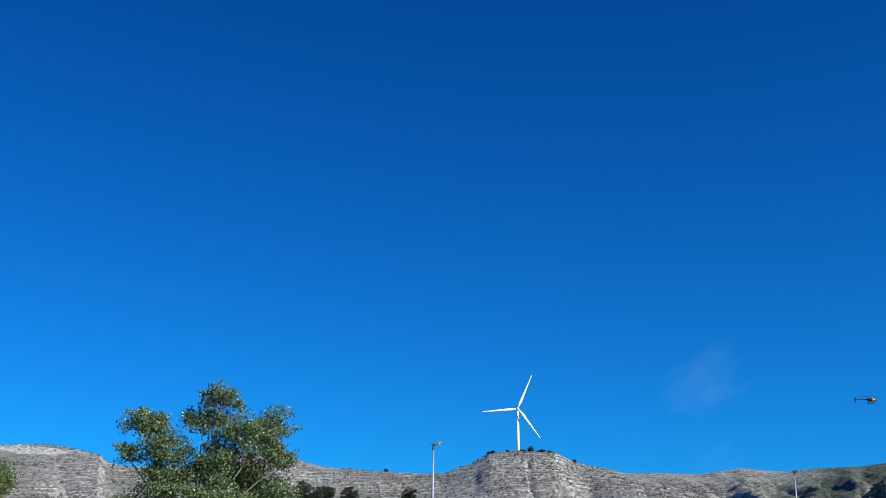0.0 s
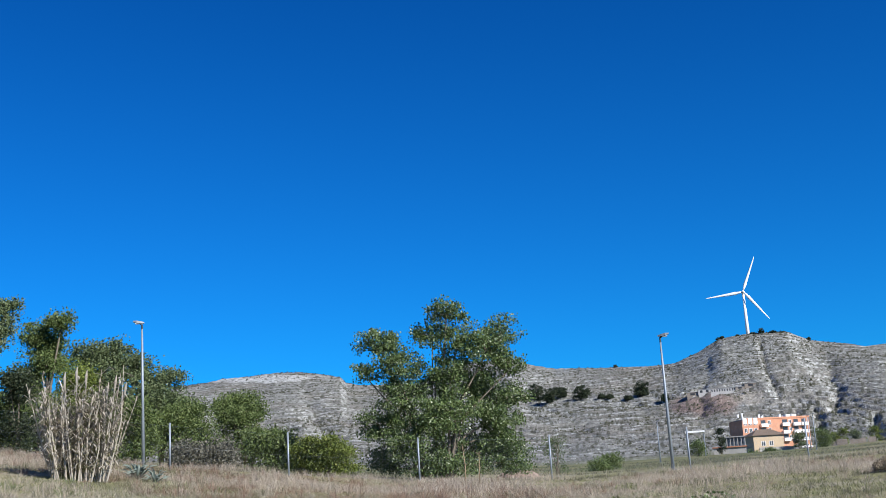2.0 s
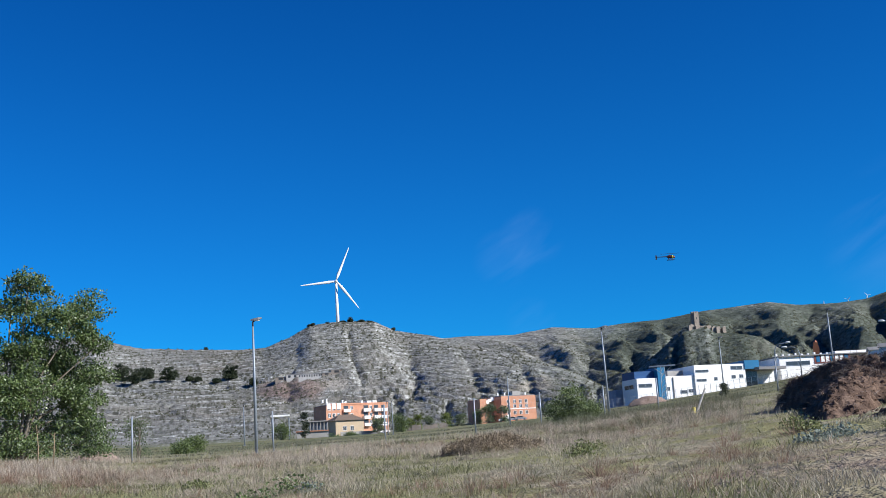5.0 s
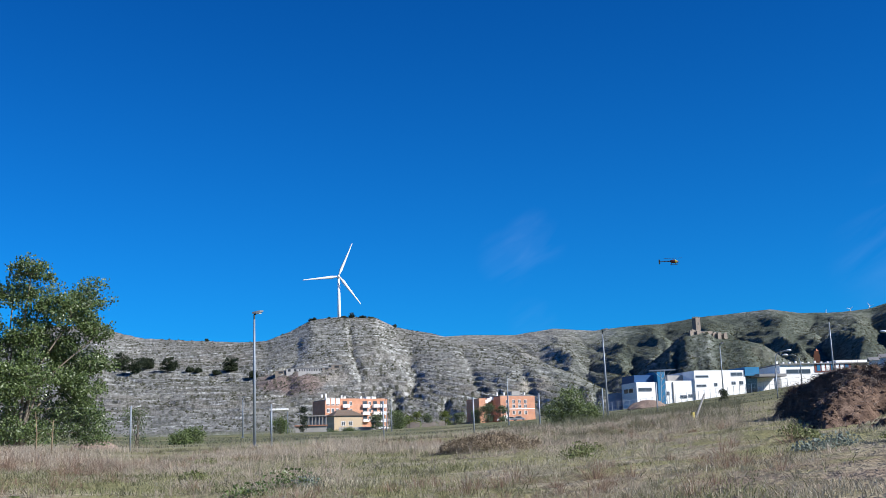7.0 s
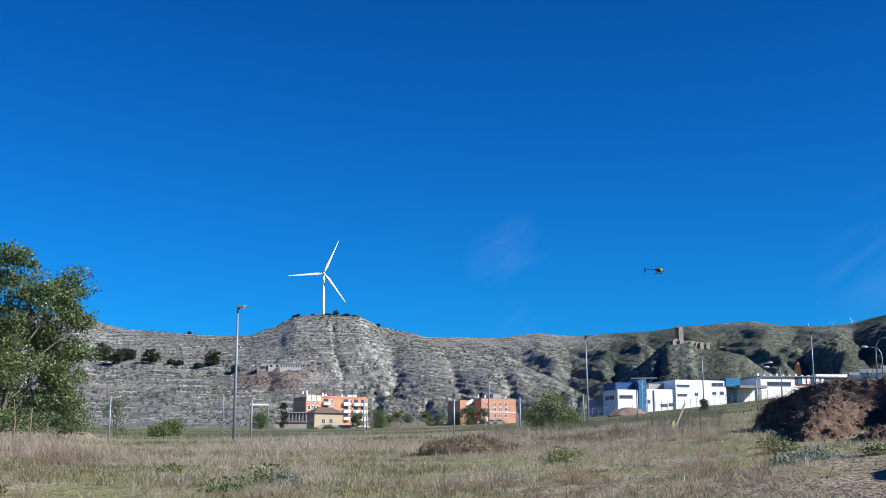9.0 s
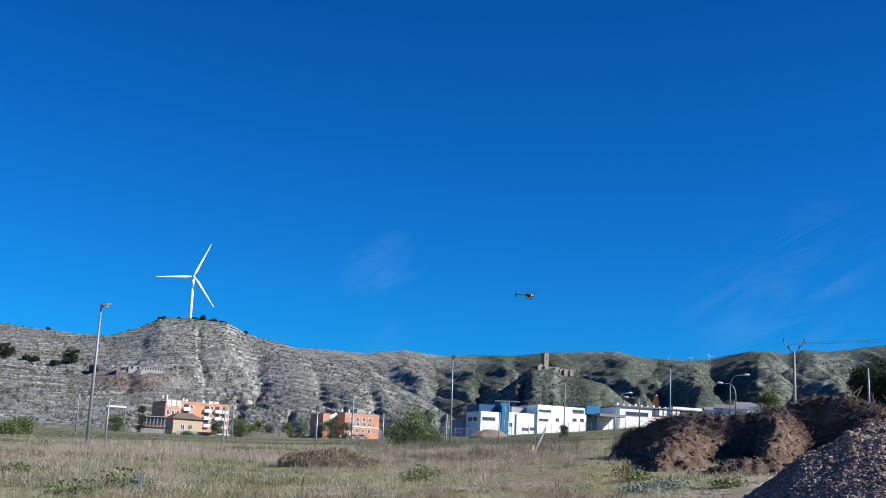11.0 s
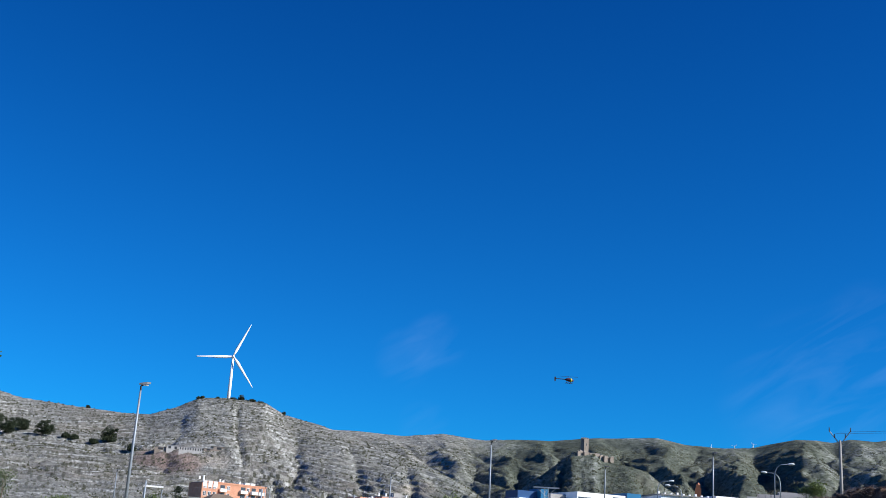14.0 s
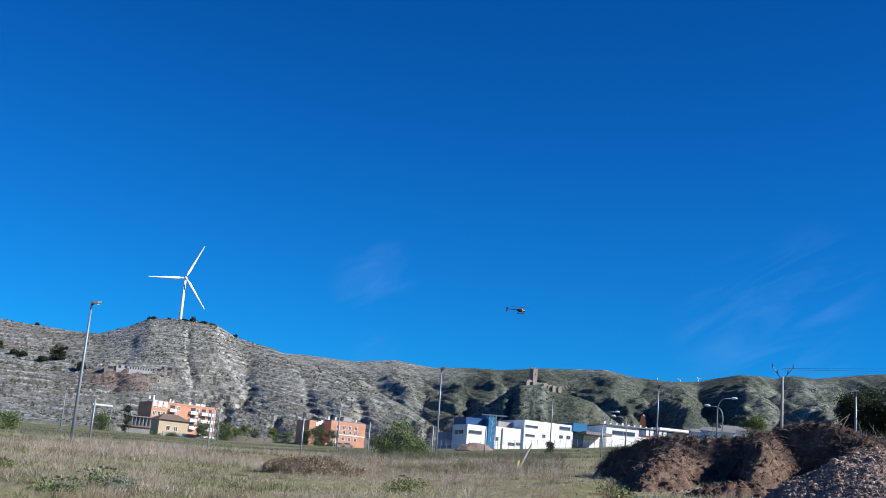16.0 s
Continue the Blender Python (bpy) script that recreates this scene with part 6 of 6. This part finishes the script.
# ---- grasses ----
def blades(name, n, rmin, rmax, a0, a1, hlo, hhi, width, mat, seed, label, clump=None, keep=None, power=1.0, lean=0.35):
    """Grass stems as slim bent triangles, thinning with range."""
    rng = np.random.default_rng(seed)
    r = rmin * (rmax / rmin) ** (rng.random(n) ** power)
    az = rng.uniform(a0, a1, n)
    x, y = r * np.sin(np.radians(az)), r * np.cos(np.radians(az))
    if clump:
        dens = fbm(x / clump, y / clump, 3, seed) * 0.5 + 0.5
        m = rng.random(n) < np.clip((dens - 0.5) * 6, 0.02, 1)
        x, y, r, az = x[m], y[m], r[m], az[m]
    heapz = np.where((az > 7.6) & (r > 26.2) & (r < 47.0), heap_z(az, r), -9)
    pz = np.where((az > 12.5) & (r > 14.7) & (r < 25.2), pile_z(az, r), -9)
    g = ground_z(az, r)
    bare = np.clip(1.6 * fbm(x / 2.5, y / 2.5, 3, 91) + (az - 11.0) * 0.35 * (r < 27), 0, 1)
    m = (heapz < g + 0.05) & (pz < g + 0.05) & (rng.random(len(x)) > bare * ((az > 6) & (r < 27)))
    if keep is not None:
        m &= keep(az, r, x, y)
    x, y, r, g = x[m], y[m], r[m], g[m]
    n = len(x)
    h = rng.uniform(hlo, hhi, n) * (0.75 + 0.5 * (fbm(x / 3.1, y / 3.1, 2, seed + 7) + 0.5))
    a = rng.uniform(0, 6.283, n)
    w = width * (0.6 + r / 40)
    lx, ly = rng.normal(size=n) * lean * h, rng.normal(size=n) * lean * h
    p = np.stack([x, y, g - 0.03], 1)
    u = np.stack([np.cos(a) * w, np.sin(a) * w, np.zeros(n)], 1)
    mid = p + np.stack([lx * 0.35, ly * 0.35, h * 0.6], 1)
    tip = p + np.stack([lx, ly, h], 1)
    v = np.stack([p - u, p + u, mid + u * 0.8, mid - u * 0.8, tip], 1).reshape(-1, 3)
    i = np.arange(n)[:, None] * 5
    f = np.concatenate([i + [0, 1, 2], i + [0, 2, 3], i + [3, 2, 4]], 1).reshape(-1, 3)
    me = bpy.data.meshes.new(name)
    me.vertices.add(len(v))
    me.vertices.foreach_set("co", v.ravel())
    me.loops.add(f.size)
    me.loops.foreach_set("vertex_index", f.ravel().astype(np.int32))
    me.polygons.add(len(f))
    me.polygons.foreach_set("loop_start", np.arange(0, f.size, 3, dtype=np.int32))
    me.update()
    me.materials.append(mat)
    return tagged(new(name, me), label, "grass", kind="stuff")


STRAW = leaf_material("straw_grass", (0.24, 0.215, 0.15), (0.44, 0.405, 0.30), (0.63, 0.59, 0.475), 0.8)
PINK = leaf_material("brown_feather_grass", (0.29, 0.24, 0.185), (0.51, 0.44, 0.35), (0.70, 0.63, 0.53), 0.8)
GREENGRASS = leaf_material("green_grass", (0.13, 0.14, 0.065), (0.245, 0.255, 0.125), (0.39, 0.375, 0.215), 0.7)
GREYWEED = leaf_material("grey_green_weed", (0.11, 0.115, 0.07), (0.20, 0.20, 0.13), (0.32, 0.305, 0.215), 0.8)
blades("dry_grass", 200000, 11, 50, -58, 27, 0.05, 0.17, 0.006, STRAW, 201, "short dry straw-coloured grass", 3.0, None, 1.0, 0.6)
blades("green_grass", 135000, 11, 52, -58, 27, 0.05, 0.18, 0.007, GREENGRASS, 202, "short green grass among the straw", 4.0, None, 1.0, 0.6)
blades("fence_grass", 130000, 38, 60, -60, 9, 0.14, 0.46, 0.0022, PINK, 204, "belt of tall dry grass along the fence", 3.5, None, 1.0, 0.4)
blades("meadow_grass", 90000, 55, 190, -40, 12, 0.06, 0.24, 0.008, GREYWEED, 205, "rough green meadow grass", 9.0)


def tufts(name, n, rmin, rmax, a0, a1, per, radius, hlo, hhi, width, mat, seed, label, patch=6.0, bias=0.0):
    """Separate tufts of bent stems that spread outwards."""
    rng = np.random.default_rng(seed)
    r = np.sqrt(rng.uniform(rmin ** 2, rmax ** 2, n))
    az = rng.uniform(a0, a1, n)
    x, y = r * np.sin(np.radians(az)), r * np.cos(np.radians(az))
    keep = rng.random(n) < np.clip(0.45 + bias + 1.3 * fbm(x / patch, y / patch, 3, seed), 0.03, 1)
    bad = ((az > 7.2) & (r > 27)) | ((az > 12) & (r < 28))
    x, y, r, az = (q[keep & ~bad] for q in (x, y, r, az))
    size = rng.uniform(0.5, 1.5, len(x))
    tx, ty, ts, tr = (np.repeat(q, per) for q in (x, y, size, r))
    n = len(tx)
    a = rng.uniform(0, 6.283, n)
    q = np.abs(rng.normal(size=n)) * radius * ts
    px, py = tx + np.cos(a) * q * 0.5, ty + np.sin(a) * q * 0.5
    g = ground_z(np.degrees(np.arctan2(px, py)), np.hypot(px, py))
    h = rng.uniform(hlo, hhi, n) * ts * np.clip(1.15 - 0.5 * q / (radius * ts), 0.4, 1.2)
    out = q * 1.5 + rng.normal(size=n) * 0.05
    w = width * (0.5 + tr / 40)
    p = np.stack([px, py, g - 0.03], 1)
    b = rng.uniform(0, 6.283, n)
    u = np.stack([np.cos(b) * w, np.sin(b) * w, np.zeros(n)], 1)
    d = np.stack([np.cos(a) * out, np.sin(a) * out, h], 1)
    mid = p + d * [0.35, 0.35, 0.62]
    tip = p + d
    v = np.stack([p - u, p + u, mid + u * 0.8, mid - u * 0.8, tip], 1).reshape(-1, 3)
    i = np.arange(n)[:, None] * 5
    f = np.concatenate([i + [0, 1, 2], i + [0, 2, 3], i + [3, 2, 4]], 1).reshape(-1, 3)
    me = bpy.data.meshes.new(name)
    me.vertices.add(len(v))
    me.vertices.foreach_set("co", v.ravel())
    me.loops.add(f.size)
    me.loops.foreach_set("vertex_index", f.ravel().astype(np.int32))
    me.polygons.add(len(f))
    me.polygons.foreach_set("loop_start", np.arange(0, f.size, 3, dtype=np.int32))
    me.update()
    me.materials.append(mat)
    return tagged(new(name, me), label, "grass", kind="stuff")


tufts("feather_grass", 2300, 17, 56, -58, 12, 80, 0.34, 0.12, 0.30, 0.0026, PINK, 211, "brown feathery grass in separate tufts", 7.0)
RUSSET = leaf_material("russet_weed", (0.20, 0.13, 0.09), (0.34, 0.235, 0.17), (0.50, 0.38, 0.29), 0.85)
tufts("russet_tufts", 1100, 16, 52, -58, 10, 140, 0.5, 0.1, 0.32, 0.0026, RUSSET, 215, "low russet-brown weeds in round clumps", 9.0, -0.1)
tufts("straw_tufts", 1700, 14, 52, -58, 20, 50, 0.28, 0.08, 0.20, 0.0032, STRAW, 212, "pale straw tufts in the field", 5.0)
tufts("green_weed_tufts", 2100, 14, 60, -58, 20, 90, 0.42, 0.06, 0.2, 0.0032, GREYWEED, 213, "low grey-green weeds in the field", 5.0)
tufts("dark_weed_tufts", 260, 15, 60, -58, 12, 110, 0.4, 0.06, 0.2, 0.0034, LEAF_GREEN, 214, "dark green weeds scattered in the field", 9.0, -0.1)


tufts("dry_weeds", 800, 40, 84, -4, 8.6, 80, 0.5, 0.2, 0.5, 0.0026, GREYWEED, 216, "tall grey-brown weeds at the edge of the field", 6.0)


def sapling(az, r, h, seed):
    """A bare young stem with a few twigs."""
    c = Site(az, r)
    root = c.root("sapling")
    rng = random.Random(seed)
    part("stem", tubem([(0, 0, -0.05), (0.03, 0, h * 0.5), (rng.uniform(-0.06, 0.06), 0, h)], [0.028, 0.02, 0.007], 6), TWIG, root, smooth=True)
    for i in range(7):
        z, a, l = h * rng.uniform(0.35, 0.95), rng.uniform(0, 6.28), rng.uniform(0.12, 0.3)
        part("twig", tubem([(0.02, 0, z), (math.cos(a) * l, math.sin(a) * l, z + 0.7 * l)], [0.008, 0.003], 4), TWIG, root)
    tagged(root, "thin bare sapling in the dry grass", "sapling", "saplings")


sapling(-27.0, 46, 1.7, 1)
sapling(-26.3, 46.5, 1.4, 2)


def weed_hump():
    """A low hump of soil grown over with yellow weeds."""
    c = Site(-5.07, 38)
    s = c.root("weed_hump")
    A, B = np.meshgrid(np.linspace(0, 2 * np.pi, 40, endpoint=False), np.linspace(0.02, 1, 14))
    X, Y = 1.6 * B * np.cos(A), 1.1 * B * np.sin(A)
    Z = 0.42 * (1 - B ** 2) ** 1.2 - 0.12 + 0.1 * fbm(X * 2, Y * 2, 3, 95)
    o = new("mound", grid_mesh("mound", X, Y, Z, GROUND, True))
    o.parent = s
    rng = np.random.default_rng(33)
    n = 17000
    q, a = rng.random(n) ** 0.5, rng.uniform(0, 6.283, n)
    x, y = 1.7 * q * np.cos(a), 1.2 * q * np.sin(a)
    z = 0.42 * (1 - q ** 2) ** 1.2 + rng.uniform(-0.05, 0.3, n) * (0.5 + fbm(x * 2.5, y * 2.5, 3, 96))
    ob = new("weed_cover", leaf_mesh("weed_cover", np.stack([x, y, z], 1), 0.05, leaf_material("dry_yellow_weeds", (0.20, 0.16, 0.11), (0.35, 0.285, 0.20), (0.50, 0.42, 0.31), 0.85), rng, -1.2))
    ob.parent = s
    tagged(ob, "dry yellow weeds", kind="stuff")
    tagged(s, "low hump overgrown with dry yellow weeds", "mound")


weed_hump()


def spoil_hump(az, r, w, h, label):
    s = Site(az, r)
    A, B = np.meshgrid(np.linspace(0, 2 * np.pi, 36, endpoint=False), np.linspace(0.02, 1, 10))
    X, Y = w * B * np.cos(A), w * 0.7 * B * np.sin(A)
    Z = h * (1 - B ** 2) - 0.15 + 0.2 * h * fbm(X * 1.2 + az, Y * 1.2, 3, 97)
    o = new("soil_hump", grid_mesh("soil_hump", X, Y, Z, PEBBLE, True))
    o.matrix_world = Matrix.Translation(s.o)
    tagged(o, label, "mound")


spoil_hump(2.82, 190, 3.6, 1.5, "low hump of bare orange-brown soil")
spoil_hump(-24.40, 66, 1.6, 0.7, "low hump of bare pale soil")


def car(az, r, turn, paint, label):
    s = Site(az, r)
    root = s.root("car", turn)
    prof = [(-2.0, 0.35), (2.0, 0.35), (2.05, 0.75), (1.2, 0.9), (0.6, 1.42), (-1.0, 1.45), (-1.75, 0.98), (-2.05, 0.9)]
    bm = bmesh.new()
    a = [bm.verts.new((x, -0.82, z)) for x, z in prof]
    b = [bm.verts.new((x, 0.82, z)) for x, z in prof]
    for i in range(8):
        j = (i + 1) % 8
        bm.faces.new((a[i], a[j], b[j], b[i]))
    bm.faces.new(a[::-1])
    bm.faces.new(b)
    bmesh.ops.recalc_face_normals(bm, faces=bm.faces)
    part("body", bm, paint, root)
    bm = bmesh.new()
    v = [bm.verts.new((x, -0.835, z)) for x, z in ((-1.45, 0.98), (0.95, 0.95), (0.5, 1.36), (-0.95, 1.38))]
    bm.faces.new(v)
    bmesh.ops.solidify(bm, geom=bm.faces[:], thickness=0.02)
    part("side_window", bm, GLASS, root)
    for x in (-1.25, 1.25):
        for y in (-0.84, 0.66):
            wheel = part("wheel", tubem([(x, y, 0.31), (x, y + 0.18, 0.31)], 0.31, 12), DARK, root)
            part("rim", tubem([(x, y - 0.01, 0.31), (x, y + 0.0, 0.31)], 0.18, 10), STEEL, wheel)
    tagged(root, label, "car", "parked cars")


SILVER = plain("silver_paint", (0.5, 0.52, 0.54), 0.3, 0.4, 2, 0.05)
WHITEPAINT = plain("white_car_paint", (0.8, 0.8, 0.8), 0.3, 0, 2, 0.05)
car(-4.40, 392, -4, WHITEPAINT, "white car parked by the flats")
car(-4.00, 391, 6, SILVER, "silver car parked by the flats")
car(-3.58, 390, 0, SILVER, "silver car parked by the flats")
car(-10.70, 380, 20, WHITEPAINT, "white car parked by the flats")
car(-10.46, 384, 10, WHITEPAINT, "white car parked by the flats")


LEAF_SCRUB = leaf_material("thyme_scrub", (0.035, 0.04, 0.022), (0.075, 0.078, 0.045), (0.14, 0.135, 0.08), 0.9)


def hill_scrub():
    """Low thyme and gorse over the slopes."""
    rng = np.random.default_rng(44)
    n = 85000
    az, r = rng.uniform(-46, 26, n), rng.uniform(435, 1750, n)
    x, y = r * np.sin(np.radians(az)), r * np.cos(np.radians(az))
    z = ground_z(az, r)
    d = fbm(x / 60, y / 60, 3, 61) + 0.25 * (az > -6)
    m = rng.random(n) < np.clip(0.35 + d * 1.2, 0.04, 1)
    p = np.stack([x, y, z], 1)[m]
    v, size = [], rng.uniform(0.3, 0.85, len(p)) * (0.8 + r[m] / 1800)
    base = np.array([(1, 0, 0), (0.3, 0.95, 0), (-0.8, 0.6, 0), (-0.8, -0.6, 0), (0.3, -0.95, 0), (0.1, 0, 1.1)])
    v = (p[:, None, :] + base[None] * (size[:, None, None] * rng.uniform(0.6, 1.3, (len(p), 6, 1)))).reshape(-1, 3)
    i = np.arange(len(p))[:, None] * 6
    f = np.concatenate([i + [j, (j + 1) % 5, 5] for j in range(5)], 1).reshape(-1, 3)
    me = bpy.data.meshes.new("hill_scrub")
    me.vertices.add(len(v))
    me.vertices.foreach_set("co", v.ravel())
    me.loops.add(f.size)
    me.loops.foreach_set("vertex_index", f.ravel().astype(np.int32))
    me.polygons.add(len(f))
    me.polygons.foreach_set("loop_start", np.arange(0, f.size, 3, dtype=np.int32))
    me.update()
    me.materials.append(LEAF_SCRUB)
    tagged(new("hill_scrub", me), "low grey-green scrub dotted over the hillsides", "scrub", kind="stuff")


hill_scrub()
